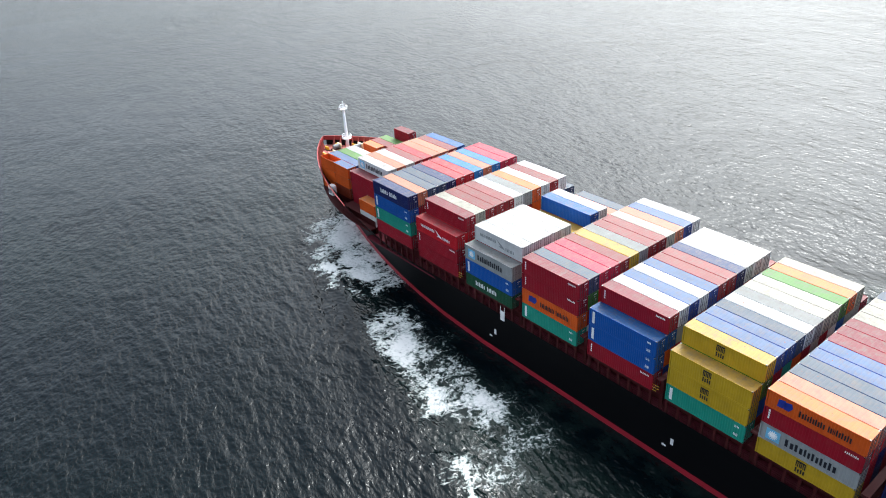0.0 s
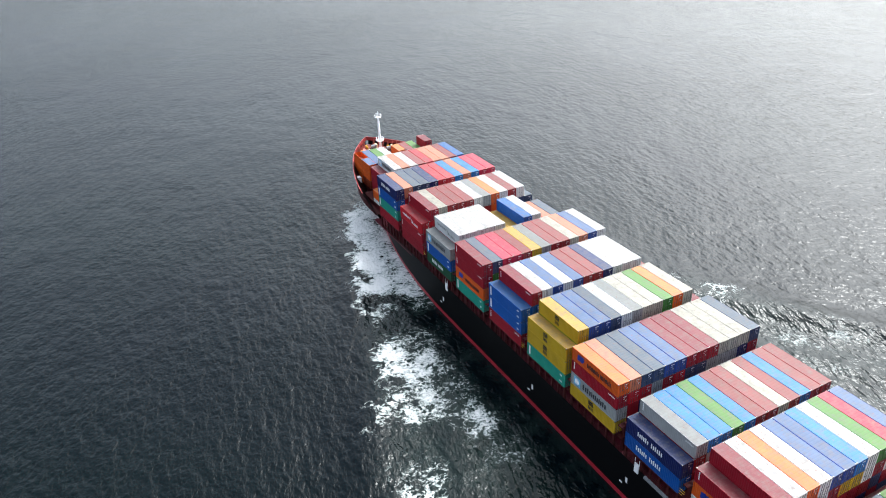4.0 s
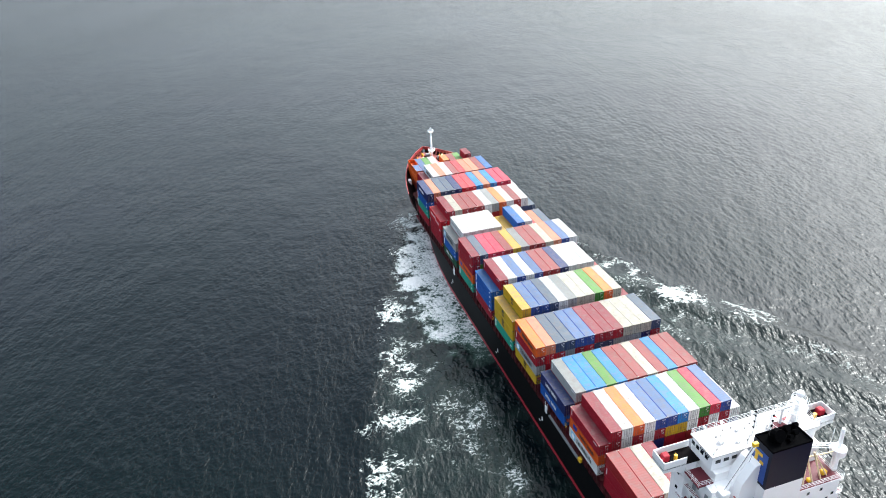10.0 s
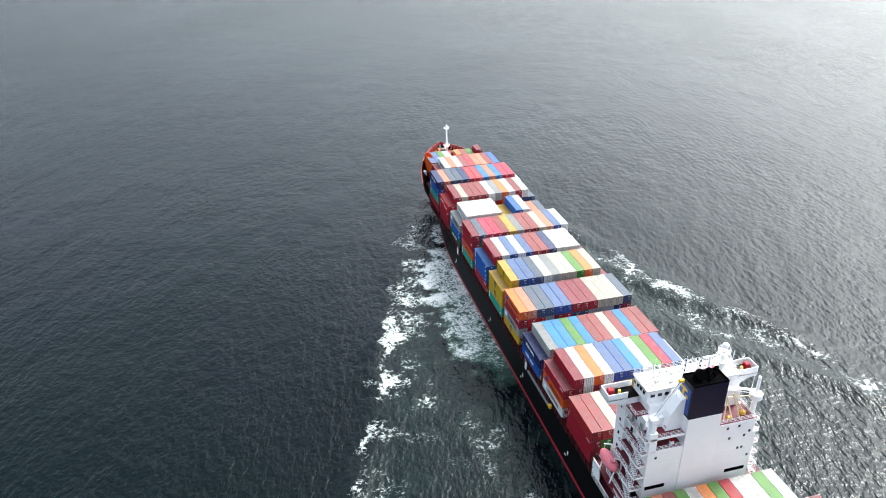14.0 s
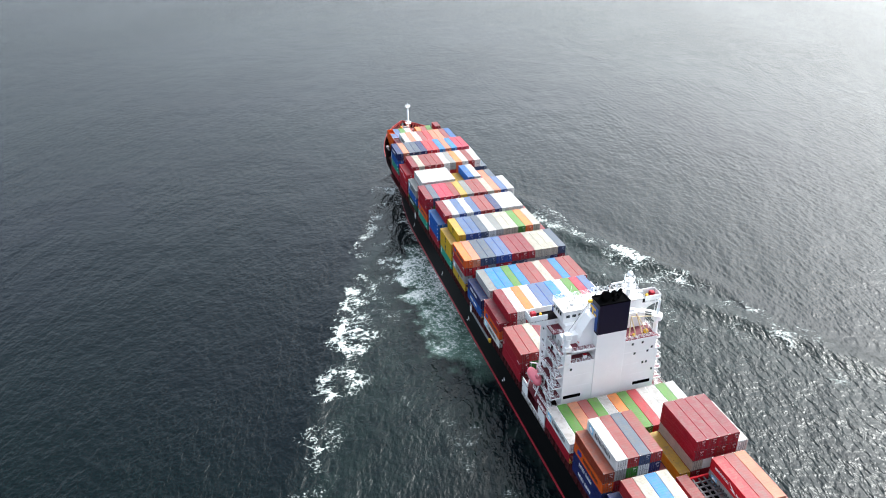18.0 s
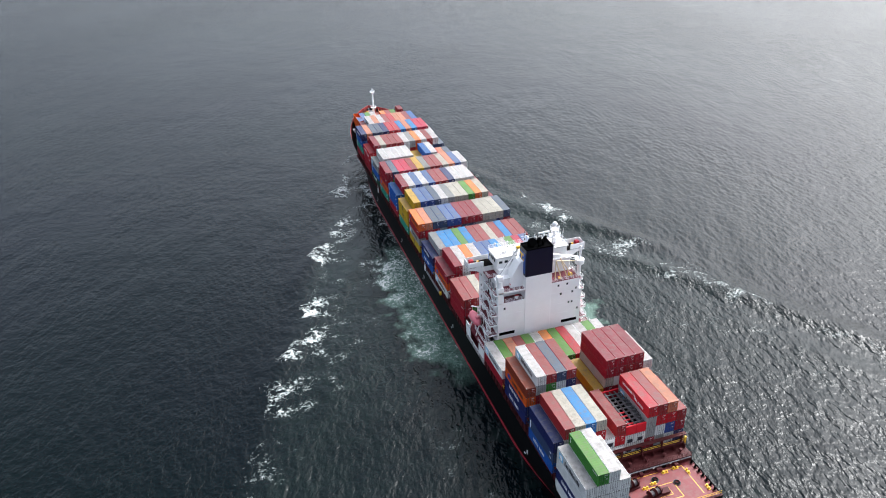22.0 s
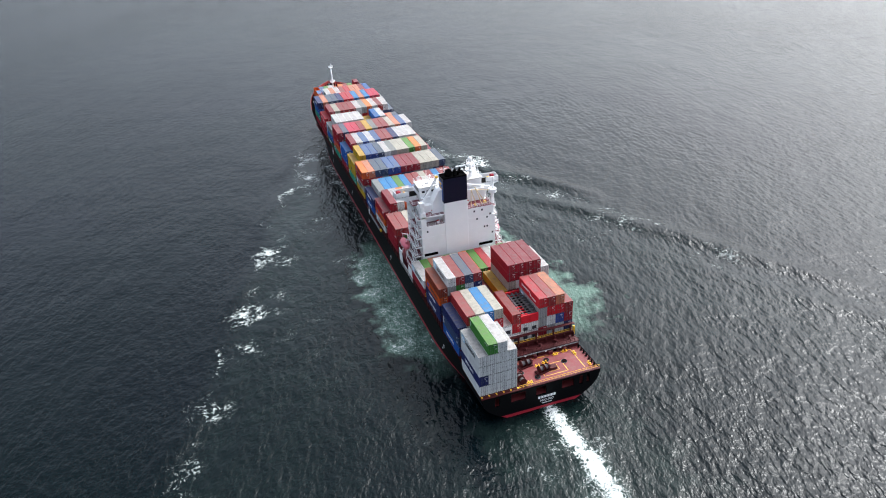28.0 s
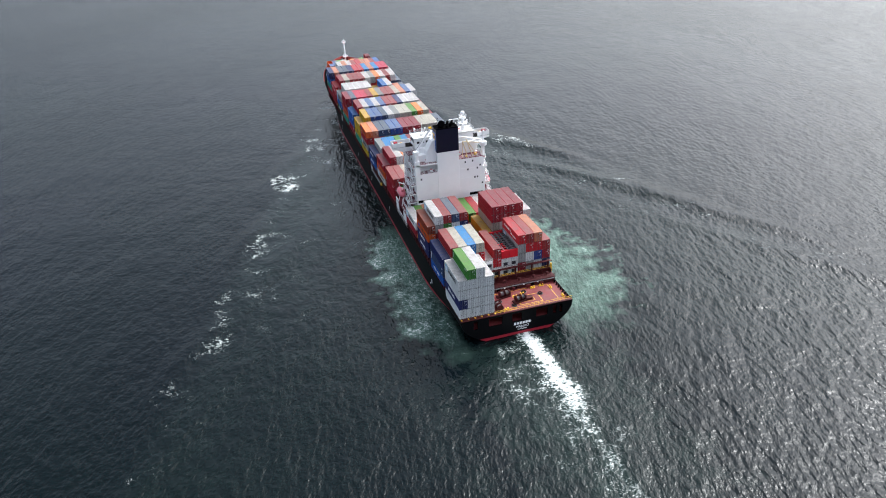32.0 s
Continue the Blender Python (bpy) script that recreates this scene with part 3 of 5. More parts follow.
    for sx in (-1, 1):                             # raised dark blocks, painted for the shade in the corner castings' sockets
        for zz in (0.03, t - 0.15):
            add_box(bm, sx * (hw - 0.08) - 0.05, sx * (hw - 0.08) + 0.05, -hl - 0.006, -hl + 0.02, zz, zz + 0.12)
            add_box(bm, sx * hw - 0.006, sx * hw + 0.006, -hl + 0.03, -hl + 0.14, zz, zz + 0.12)
    # Dark strip standing for the shaded slot below the doors.
    add_box(bm, -hw + 0.2, hw - 0.2, -hl - 0.004, -hl + 0.02, -0.004, 0.03)
    seal = mesh_of("seal", bm, DARK_SEAL_SHADE)
    bm = bmesh.new()
    add_rod(bm, (0, -hl + 0.0, 0.06), (0, -hl + 0.0, t - 0.06), 0.036, sides=4)
    add_box(bm, -0.03, 0.22, -hl - 0.02, -hl + 0.02, t * 0.42, t * 0.42 + 0.07)
    add_box(bm, -0.06, 0.06, -hl - 0.01, -hl + 0.05, 0.03, 0.15)
    add_box(bm, -0.06, 0.06, -hl - 0.01, -hl + 0.05, t - 0.15, t - 0.03)
    rod = mesh_of("lock_rod", bm, GALVANISED)
    bm = bmesh.new()
    for sx in (-1, 1):                             # corner castings on the roof
        for sy in (-1, 1):
            add_box(bm, sx * (hw - 0.09) - 0.09, sx * (hw - 0.09) + 0.09, sy * (hl - 0.09) - 0.095, sy * (hl - 0.09) + 0.095, t - 0.12, t + 0.012)
    casting = mesh_of("corner_casting", bm, CASTING)
    bm = bmesh.new()
    for k, (x, z, w, h) in enumerate(((0.18, t - 0.62, 0.34, 0.16), (0.6, t - 0.62, 0.3, 0.16), (0.22, t - 1.0, 0.26, 0.1), (0.66, t * 0.4, 0.2, 0.3))):
        add_box(bm, x, x + w, -hl + 0.036, -hl + 0.06, z, z + h)
    label = mesh_of("door_marking", bm, MARK_WHITE)
    return body, roof, door, seal, rod, casting, label


MESHES = {(s, h): container_meshes(s, h) for s in (LONG, SHORT) for h in (H1, H2)}
boxes = {}


def container(code, x, y_aft, z, length=LONG, height=H1, where=""):
    body, roof, door, seal, rod, casting, label = MESHES[(length, height)]
    ob = thing("shipping_container", "%s corrugated steel shipping container %s" % (PAINT_NAME[code], where or "stacked on deck"), "shipping container", "deck containers")
    mat = BOX[code]
    ob.location = (x, y_aft + length / 2, z)
    share("body", body, mat, ob)
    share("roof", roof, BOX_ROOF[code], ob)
    for dx, rods in ((0.0, (-0.72, -0.28)), (WIDE / 2 - 0.16, (0.30, 0.74))):
        leaf = share("door", door, mat, ob)
        leaf.location.x = dx
        for x in rods:
            bar = new("lock_rod", rod)
            bar.parent = leaf
            bar.location.x = x - dx
    seam = new("seal", seal)
    seam.parent = ob
    tagged(new("corner_casting", casting), kind="stuff").parent = ob
    if code not in "WCGY":
        tagged(new("door_marking", label), kind="stuff").parent = ob
    aboard.append(ob)
    return ob


# bay: distance of its after end, base, tops from port to starboard (colour and number of tiers), tier heights (t: tall), stacks told tier by tier from below
BAYS = [
    (104.0, 11.6, "-- -- D3 W4 M4 W4 S4 R4 M4 M4 S4 B4 --", "ssss", {3: "DDD"}),
    (86.6, 12.3, "N4 M4 L4 L4 N4 R4 R4 K4 M4 K4 P4 P4 W3", "tttt", {1: "DTBN", 5: "DTLN"}),
    (72.2, 11.9, "R3 D4 C4 S4 S4 S4 W4 G4 O4 W4 S4 W4 L3", "tttt", {1: "DDR", 9: "DOOO", 7: "DSWW"}),
    (57.6, 11.75, "G3 W4 W4 W4 W4 W4 Y3 Y3 B4 W4 R3 M3 L3", "sttt", {1: "EBG"}),
    (42.9, 11.7, "D4 L4 P4 P4 S4 Y4 G4 S4 S4 C4 M4 H4 W4", "tttt", {1: "TODD"}),
    (28.4, 11.7, "B3 D4 W4 H4 W4 H4 S4 S4 N4 W4 W4 W4 S3", "tttt", {1: "DBB"}),
    (13.9, 11.7, "Y3 Y4 H4 H4 L4 W4 G4 C4 C4 V4 O4 C4 D3", "tttt", {1: "TYY"}),
    (0.0, 11.7, "O4 M4 L4 L4 H4 H4 D4 D4 D4 C4 C4 C4 L4", "ssss", {1: "YGDO", 2: "DDRM", 3: "LNRL", 4: "DSGL", 5: "LDDH", 6: "DTRH", 7: "NSLD", 8: "DDLD", 9: "LOGD", 10: "DDGC", 11: "DSGC", 12: "NDNC", 13: "DDDL"}),
    (-14.8, 11.7, "N2 G3 K3 K3 V3 K3 S3 S3 C3 S3 K3 S3 S3", "tts", {1: "BN"}),
    (-29.4, 11.5, "D3 D4 W4 M4 W4 H4 H4 K4 W4 V4 P4 H4 W3", "ssss", {1: "WOD", 2: "DDDD", 3: "DOWW", 4: "DSDO", 5: "SDWW", 6: "DNDH", 7: "DDYH", 8: "SDYK", 9: "NSWW", 10: "DLDV", 11: "LDWP", 12: "NDDH"}),
    (-44.2, 11.5, "S3 S3 C3 D3 B2 C2 R2 L2 V2 S2 R2 W2 W2", "tts", {1: "DDS"}),
    (-72.2, 11.4, "W2 V2 M2 S2 V2 W2 O2 V2 R2 W2 W2 V2 W2", "ss", {1: "DW"}),
    (-86.2, 11.5, "A4 W5 S5 L5 S5 S1 S1 Y2 D5 D5 D5 D5 W4", "sssss", {1: "NNOA", 2: "DDDGW", 3: "DDSVS", 4: "LDGWL", 5: "DSDNS", 9: "DDCDD", 10: "SDWDD", 11: "DDDSD", 12: "DDDDD", 13: "DDWW"}),
    (-100.4, 10.0, "N3 S4 C4 K4 C4 W3 S3 -- -- R4 S4 M4 S3", "tttt", {1: "BLN", 4: "DGBK", 5: "DWRC", 6: "WW", 7: "WRS", 10: "DGGR", 11: "GWRS", 12: "WHRM", 13: "NDS"}),
    (-114.4, 7.9, "W4 V5 W5 W4 -- -- -- -- -- -- -- -- --", "ttttt", {1: "WNWW", 2: "WWWWV", 3: "WWWWW", 4: "WWWW"}),
]
TALL = {"s": H1, "t": H2}
rng = random.Random(4)
UNDER = "DDSSLNBGWCOTHRV"
hidden = []          # lower tiers inside the stow, of which only edges show
for number, (y_aft, base, tops, tall, told) in enumerate(BAYS):
    for row, entry in enumerate(tops.split(), 1):
        if entry == "--":
            continue
        colours = told.get(row) or "".join(rng.choice(UNDER) for _ in range(int(entry[1]) - 1)) + entry[0]
        z, top = base, len(colours) - 1
        for tier, code in enumerate(colours):
            h = TALL[tall[tier]]
            seen = tier == top or row == 1 or number in (13, 14) or tier == top - 1 and (number in (7, 9, 12) or row == 2) or number == 12 and row in (2, 9)
            if seen:
                where = "on top of its stack" if tier == top else "low in its stack" if tier == 0 else "inside its stack"
                boxes[(number, row, tier)] = container(code, (row - 7) * ROW, y_aft, z, LONG, h, where)
            else:
                hidden.append((code, (row - 7) * ROW, y_aft, z, h))
            z += h + 0.045

# the bow's short containers
short = [("W", -12.4, 103.4, 10.22, SHORT, H1), ("O", -12.4, 103.4, 12.82, SHORT, H1)]
for tier, (a, b) in enumerate((("A", "O"), ("O", "O"), ("+", "*"))):
    z = 11.7 + 2.6 * tier
    short.append((a, -9.92, 117.3, z, SHORT, H1))
    short.append((b, -9.92, 123.45, z, SHORT, H1))
for row, codes, y0, n in ((4, "DOH", 117.3, LONG), (5, "DAV", 117.3, LONG), (6, "SDW", 117.3, LONG), (8, "SDO", 123.3, SHORT), (9, "DSS", 117.3, LONG), (10, "LDV", 117.3, LONG), (11, "DDDD", 119.9, SHORT)):
    for tier, code in enumerate(codes):
        short.append((code, (row - 7) * ROW, y0, 11.7 + 2.6 * tier, n, H1))
for code, x, y, z, n, h in short:
    ob = container("O" if code in "*+" else code, x, y, z, n, h, "with an open top" if code == "*" else "under a blue cover" if code == "+" else "behind the forecastle")
    if code == "+":
        for part_ob in [c for c in ob.children if c.name.startswith("roof")]:
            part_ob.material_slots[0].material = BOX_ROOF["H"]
    if code == "*":
        for part_ob in [c for c in ob.children if c.name.startswith("roof")]:
            bpy.data.objects.remove(part_ob)
        box_part("floor_board", (-1.1, 1.1, -SHORT / 2 + 0.2, SHORT / 2 - 0.2, 0.9, 1.0), BOX["M"], ob, "pale wooden floor", 0)
for x, y0, y1 in ((-9.92, 117.3, 129.6), (-7.44, 117.3, 129.5), (-4.96, 117.3, 129.5), (-2.48, 117.3, 129.5), (2.48, 123.3, 129.4), (4.96, 117.3, 129.5), (7.44, 117.3, 129.5), (9.92, 119.9, 126)):
    box_part("container_foundation", (x - 1.1, x + 1.1, y0, y1, 10.2, 11.69), LASH_RED, ship, bevel=0)


def build_hidden():
    codes = sorted({h[0] for h in hidden})
    verts, faces, mats = [], [], []
    for code, x, y, z, h in hidden:
        k, w = len(verts), WIDE / 2 - 0.02
        for zz in (z, z + h):
            verts += [(x - w, y + 0.02, zz), (x + w, y + 0.02, zz), (x + w, y + LONG - 0.02, zz), (x - w, y + LONG - 0.02, zz)]
        for q in ((3, 2, 1, 0), (4, 5, 6, 7), (0, 1, 5, 4), (1, 2, 6, 5), (2, 3, 7, 6), (3, 0, 4, 7)):
            faces.append(tuple(k + v for v in q))
            mats.append(codes.index(code))
        for px in (-0.8, -0.3, 0.3, 0.8):         # lock rods of the doors
            k = len(verts)
            verts += [(x + px - 0.03, y - 0.01, z + 0.1), (x + px + 0.03, y - 0.01, z + 0.1), (x + px + 0.03, y - 0.01, z + h - 0.1), (x + px - 0.03, y - 0.01, z + h - 0.1)]
            verts += [(x + px - 0.03, y + 0.03, z + 0.1), (x + px + 0.03, y + 0.03, z + 0.1), (x + px + 0.03, y + 0.03, z + h - 0.1), (x + px - 0.03, y + 0.03, z + h - 0.1)]
            for q in ((0, 1, 2, 3), (1, 5, 6, 2), (4, 0, 3, 7)):
                faces.append(tuple(k + v for v in q))
                mats.append(codes.index(code))
    me = bpy.data.meshes.new("lower_containers")
    me.from_pydata(verts, [], faces)
    for c in codes:
        me.materials.append(BOX[c])
    me.polygons.foreach_set("material_index", mats)
    ob = tagged(new("lower_containers", me), "many-coloured containers in the lower tiers of the stow", "shipping containers", kind="stuff")
    aboard.append(ob)


build_hidden()


# markings on container sides: plain blocks where names and signs are painted
def blocks(bm, x, y, z, widths, tall, gap=0.16):
    """Blocks of lettering on a port side, read from forward aft, starting at y and going aft."""
    for w in widths:
        if w > 0:
            add_box(bm, x - 0.012, x + 0.01, y - 0.34 * w, y, z, z + tall)
            add_box(bm, x - 0.012, x + 0.01, y - w, y - 0.62 * w, z, z + tall * 0.82)
        y -= abs(w) + gap


def marking(key, kind):
    ob = boxes.get(key)
    if ob is None:
        return
    h = TALL[BAYS[key[0]][3][key[2]]]
    x = -WIDE / 2 - 0.004
    if kind in ("star", "star_only"):
        bm = bmesh.new()
        add_box(bm, x - 0.012, x + 0.01, 3.4, 5.2, h / 2 - 0.85, h / 2 + 0.85)
        part("marking", bm, MARK_SKY, ob, "pale blue painted square")
        bm = bmesh.new()
        for k in range(7):
            t = k * math.pi / 7
            add_rod(bm, (x - 0.02, 4.3 - 0.62 * math.cos(t), h / 2 - 0.62 * math.sin(t)), (x - 0.02, 4.3 + 0.62 * math.cos(t), h / 2 + 0.62 * math.sin(t)), 0.07, 0.07, 4)
        part("marking", bm, MARK_WHITE, ob, "white painted star")
        bm = bmesh.new()
        blocks(bm, x, 2.7, h / 2 - 0.55, (1.05, 0.95, 0.75, 0.8, 0.8, 0.9), 1.1, 0.2)
        part("marking", bm, MARK_DARK, ob, "dark painted lettering blocks")["kind"] = "stuff"
    elif kind == "swoosh":
        bm = bmesh.new()
        for k in (0, 1):
            add_prism(bm, [(4.6 - 0.8 * k, h / 2 - 0.5), (3.9 - 0.8 * k, h / 2 - 0.5), (3.5 - 0.8 * k, h / 2 + 0.15), (3.7 - 0.8 * k, h / 2 + 0.75), (4.5 - 0.8 * k, h / 2 + 0.6)], "x", x - 0.012, x + 0.01)
        part("marking", bm, MARK_BLUE, ob, "blue painted sign")["kind"] = "stuff"
        bm = bmesh.new()
        blocks(bm, x, 1.9, h / 2 - 0.5, (0.6, 0.5, 0.5, 0.5, 0.5, -0.15, 0.45, 0.25, 0.5, 0.5, 0.5), 0.9, 0.12)
        part("marking", bm, MARK_DARK, ob, "dark painted lettering blocks")["kind"] = "stuff"
    elif kind == "stack":
        bm = bmesh.new()
        blocks(bm, x, 0.9, h / 2 + 0.05, (0.34, 0.34, 0.34), 0.85, 0.1)
        add_box(bm, x - 0.012, x + 0.01, -0.32, 0.9, h / 2 + 0.8, h / 2 + 1.0)
        blocks(bm, x, 0.85, h / 2 - 0.85, (0.5, 0.5), 0.7, 0.16)
        part("marking", bm, MARK_DARK, ob, "dark painted sign")["kind"] = "stuff"
    elif kind == "white":
        bm = bmesh.new()
        blocks(bm, x, 3.4, h / 2 - 0.4, (0.7, 0.7, 0.7, -0.3, 0.7, 0.7, 0.7), 0.9, 0.16)
        part("marking", bm, MARK_WHITE, ob, "white painted lettering blocks")["kind"] = "stuff"
    elif kind == "bird":
        bm = bmesh.new()
        blocks(bm, x, 4.6, h / 2 - 0.15, (0.5,) * 7, 0.6, 0.1)
        add_prism(bm, [(0.3, h / 2 + 0.7), (-1.6, h / 2 - 0.4), (-0.7, h / 2 - 0.3)], "x", x - 0.012, x + 0.01)
        add_prism(bm, [(-0.2, h / 2 - 0.55), (-1.9, h / 2 - 0.75), (-1.0, h / 2 - 0.2)], "x", x - 0.014, x + 0.01)
        blocks(bm, x, -2.0, h / 2 - 0.75, (0.6, 0.6, 0.6), 0.6, 0.12)
        part("marking", bm, MARK_WHITE if BAYS[key[0]][2].split()[key[1] - 1][0] == "R" else GREY_STEEL, ob, "painted lettering blocks")["kind"] = "stuff"
    elif kind == "panel":
        bm = bmesh.new()
        add_box(bm, x - 0.012, x + 0.01, 5.0, 5.45, 0.45, h - 0.4)
        part("marking", bm, MARK_WHITE, ob, "white painted strip")
        bm = bmesh.new()
        blocks(bm, x, -4.6, 0.6, (0.25, 0.25), 0.45, 0.1)
        blocks(bm, x, -4.6, h - 0.9, (0.25, 0.25), 0.35, 0.1)
        part("marking", bm, MARK_WHITE, ob, "white painted code blocks")["kind"] = "stuff"
    elif kind == "code":
        bm = bmesh.new()
        for k in range(4):
            add_box(bm, x - 0.012, x + 0.01, 5.2, 5.42, 0.9 + 0.38 * k, 1.2 + 0.38 * k)
        blocks(bm, x, -3.9, h - 0.75, (0.35, 0.35, 0.2, 0.35), 0.3, 0.1)
        part("marking", bm, MARK_WHITE, ob, "white painted code blocks")["kind"] = "stuff"


for key, kind in {(0, 4, 3): "star", (1, 1, 3): "white", (1, 1, 2): "panel", (1, 1, 1): "panel", (2, 1, 2): "bird", (2, 1, 1): "code", (2, 2, 3): "code", (3, 1, 2): "star",
                  (3, 1, 1): "panel", (3, 1, 0): "white", (3, 2, 3): "bird", (4, 1, 3): "code", (4, 1, 2): "code", (4, 1, 1): "swoosh", (4, 1, 0): "panel", (5, 1, 2): "panel",
                  (5, 1, 1): "panel", (5, 2, 3): "code", (5, 1, 0): "code", (6, 1, 2): "stack", (6, 1, 1): "stack", (6, 2, 3): "stack", (6, 1, 0): "panel", (7, 1, 3): "swoosh",
                  (7, 1, 2): "code", (7, 1, 1): "star", (7, 1, 0): "stack", (8, 1, 1): "white", (8, 1, 0): "white", (9, 1, 1): "swoosh", (9, 1, 0): "star", (9, 1, 2): "code",
                  (12, 1, 2): "swoosh", (12, 1, 1): "white", (12, 1, 0): "white", (12, 2, 4): "star", (13, 1, 1): "panel", (13, 1, 0): "white", (13, 10, 3): "bird",
                  (13, 10, 2): "star", (14, 1, 3): "star", (14, 1, 1): "white", (14, 1, 0): "code", (14, 2, 4): "code", (10, 1, 1): "code", (11, 1, 1): "star", (8, 2, 2): "code"}.items():
    marking(key, kind)

# reefer machinery on the after ends low in the stow by the mooring deck
for key in ((13, 6, 1), (13, 6, 0), (13, 7, 0)):
    ob = boxes.get(key)
    if ob:
        y = -LONG / 2 - 0.02
        box_part("refrigeration_unit", (-0.7, 0.7, y - 0.04, y + 0.02, 0.35, 1.35), MARK_DARK, ob, "dark refrigeration grille", 0.02)
        box_part("unit_panel", (-0.95, 0.95, y - 0.02, y + 0.02, 1.5, 2.4), STEEL_WHITE, ob, "", 0.02)


# ---- open racks stowed in the after bay ----
def flat_rack(x, y, z, red):
    ob = thing("flat_rack", "empty steel rack with a dark open lattice deck", "flat rack", "empty racks")
    frame_mat = RACK_GREY
    for sy in (0.0, LONG - 0.4):
        box_part("end_wall", (x - 1.2, x + 1.2, y + sy, y + sy + 0.4, z, z + 2.4), BOX["R"], ob, "red end wall", 0.03)
    for sx in (-1.2, 1.08):
        box_part("side_beam", (x + sx, x + sx + 0.12, y + 0.4, y + LONG - 0.4, z + 1.9, z + 2.2), frame_mat, ob, "", 0.02)
    for k in range(9):
        yy = y + 1.2 + k * 1.2
        box_part("cross_beam", (x - 1.08, x + 1.08, yy - 0.16, yy + 0.16, z + 1.9, z + 2.15), BOX["R"] if red and k < 4 else frame_mat, ob, "", 0.02)
    box_part("centre_beam", (x - 0.18, x + 0.18, y + 0.4, y + LONG - 0.4, z + 1.92, z + 2.12), frame_mat, ob, "", 0.02)
    box_part("floor_plate", (x - 1.15, x + 1.15, y + 0.4, y + LONG - 0.4, z, z + 0.3), SOOT_SHADE_BLACK, ob, "", 0.02)
    aboard.append(ob)


for row in (8, 9):
    x = (row - 7) * ROW
    for tier, z in ((0, 10.0), (1, 10.0 + H1 + 0.045)):
        ob = container("W", x, -100.4, z, LONG, H1, "low in its stack")
        y = -LONG / 2 - 0.02
        box_part("refrigeration_unit", (-0.6, 0.6, y - 0.05, y + 0.02, 0.3, 1.3), MARK_DARK, ob, "dark refrigeration grille", 0.02)
    flat_rack(x, -100.4, 10.0 + 2 * (H1 + 0.045), row == 8)

# ---- deck structure under the stow ----
for number, (y_aft, base, tops, tall, told) in enumerate(BAYS):
    if number == 14:
        continue
    box_part("hatch_cover", (-13.7, 13.7, y_aft - 0.5, y_aft + LONG + 0.5, 8.6, base - 0.01), LASH_RED, ship, bevel=0)
    if number == 0:
        continue
    for s in (-1, 1):
        box_part("side_girder", (min(s * 13.75, s * 16.0), max(s * 13.75, s * 16.0), y_aft, y_aft + LONG, base - 0.35, base - 0.01), LASH_RED, ship, bevel=0)
        for k in range(7):
            y = y_aft + 0.25 + k * (LONG - 0.5) / 6
            box_part("side_pillar", (s * 15.75 - 0.18, s * 15.75 + 0.18, y - 0.18, y + 0.18, 8.6, base - 0.36), LASH_RED, ship, bevel=0)
    # lashing bridge behind the bay
    yb = y_aft - 1.1
    bridge = bmesh.new()
    for x in range(-15, 16, 5):
        add_box(bridge, x - 0.15, x + 0.15, yb - 0.3, yb + 0.3, 8.6, base + 2.6)
    add_box(bridge, -16.0, 16.0, yb - 0.45, yb + 0.45, base + 0.1, base + 0.25)
    add_box(bridge, -16.0, 16.0, yb - 0.45, yb + 0.45, base + 2.45, base + 2.6)
    part("lashing_bridge", bridge, LASH_RED, ship)
    rods = []
    for s in (-1, 1):
        rods += [((s * 15.9, yb, base + 0.2 + 0.5 * k), (s * 15.9, yb + 1.4, base + 0.2 + 0.5 * k), 0.04) for k in range(3)]
    rods_part("lashing_rod", rods, YELLOW if number % 3 == 2 else LASH_RED, ship, sides=4)

# side rails along the deck edge
for s in (-1, 1):
    for k in range(17):
        y0, y1 = -100 + 11.0 * k, -89.4 + 11.0 * k
        rods = [((s * 16.0, y0, 9.3 + h), (s * 16.0, y1, 9.3 + h), 0.03) for h in (0.35, 0.7, 1.05)]
        rods += [((s * 16.0, y0 + 1.77 * j, 9.2), (s * 16.0, y0 + 1.77 * j, 10.4), 0.04) for j in range(7)]
        rods_part("side_rail", rods, LASH_RED, ship, sides=4)
    for y in (-88, -34, -4, 24, 62):
        box_part("draught_mark", (s * 16.12 - 0.03, s * 16.12 + 0.03, y - 0.25, y + 0.25, 4.2, 5.3), MARK_WHITE, ship, "white hull mark", 0)
        box_part("draught_mark", (s * 16.12 - 0.03, s * 16.12 + 0.03, y + 0.9, y + 1.6, 3.2, 3.5), MARK_WHITE, ship, "white hull mark", 0)

# pilot ladder gate and a stowed gangway by the stow
for y in (-6.0, 60.0):
    gate = thing("pilot_gate", "small white gate fender at the deck edge", "gate")
    box_part("panel", (-16.25, -16.0, y - 0.5, y + 0.5, 8.3, 10.2), STEEL_WHITE, gate)
    rods_part("hand_rail", [((-16.12, y - 0.5, 10.2), (-16.12, y - 0.5, 11.2), 0.05), ((-16.12, y + 0.5, 10.2), (-16.12, y + 0.5, 11.2), 0.05)], STEEL_WHITE, gate)
    aboard.append(gate)
gangway = thing("gangway", "grey accommodation ladder stowed along the deck edge", "gangway")
bm = bmesh.new()
add_box(bm, -16.5, -16.05, -22, -8, 9.0, 9.35)
part("stringer", bm, GREY_STEEL, gangway)
for k in range(18):
    box_part("tread", (-16.48, -16.08, -21.6 + 0.78 * k, -21.4 + 0.78 * k, 9.35, 9.42), GREY_STEEL, gangway, bevel=0)
box_part("winch_box", (-16.5, -15.7, -23.2, -22.2, 9.0, 9.9), YELLOW, gangway, "yellow winch box")
aboard.append(gangway)

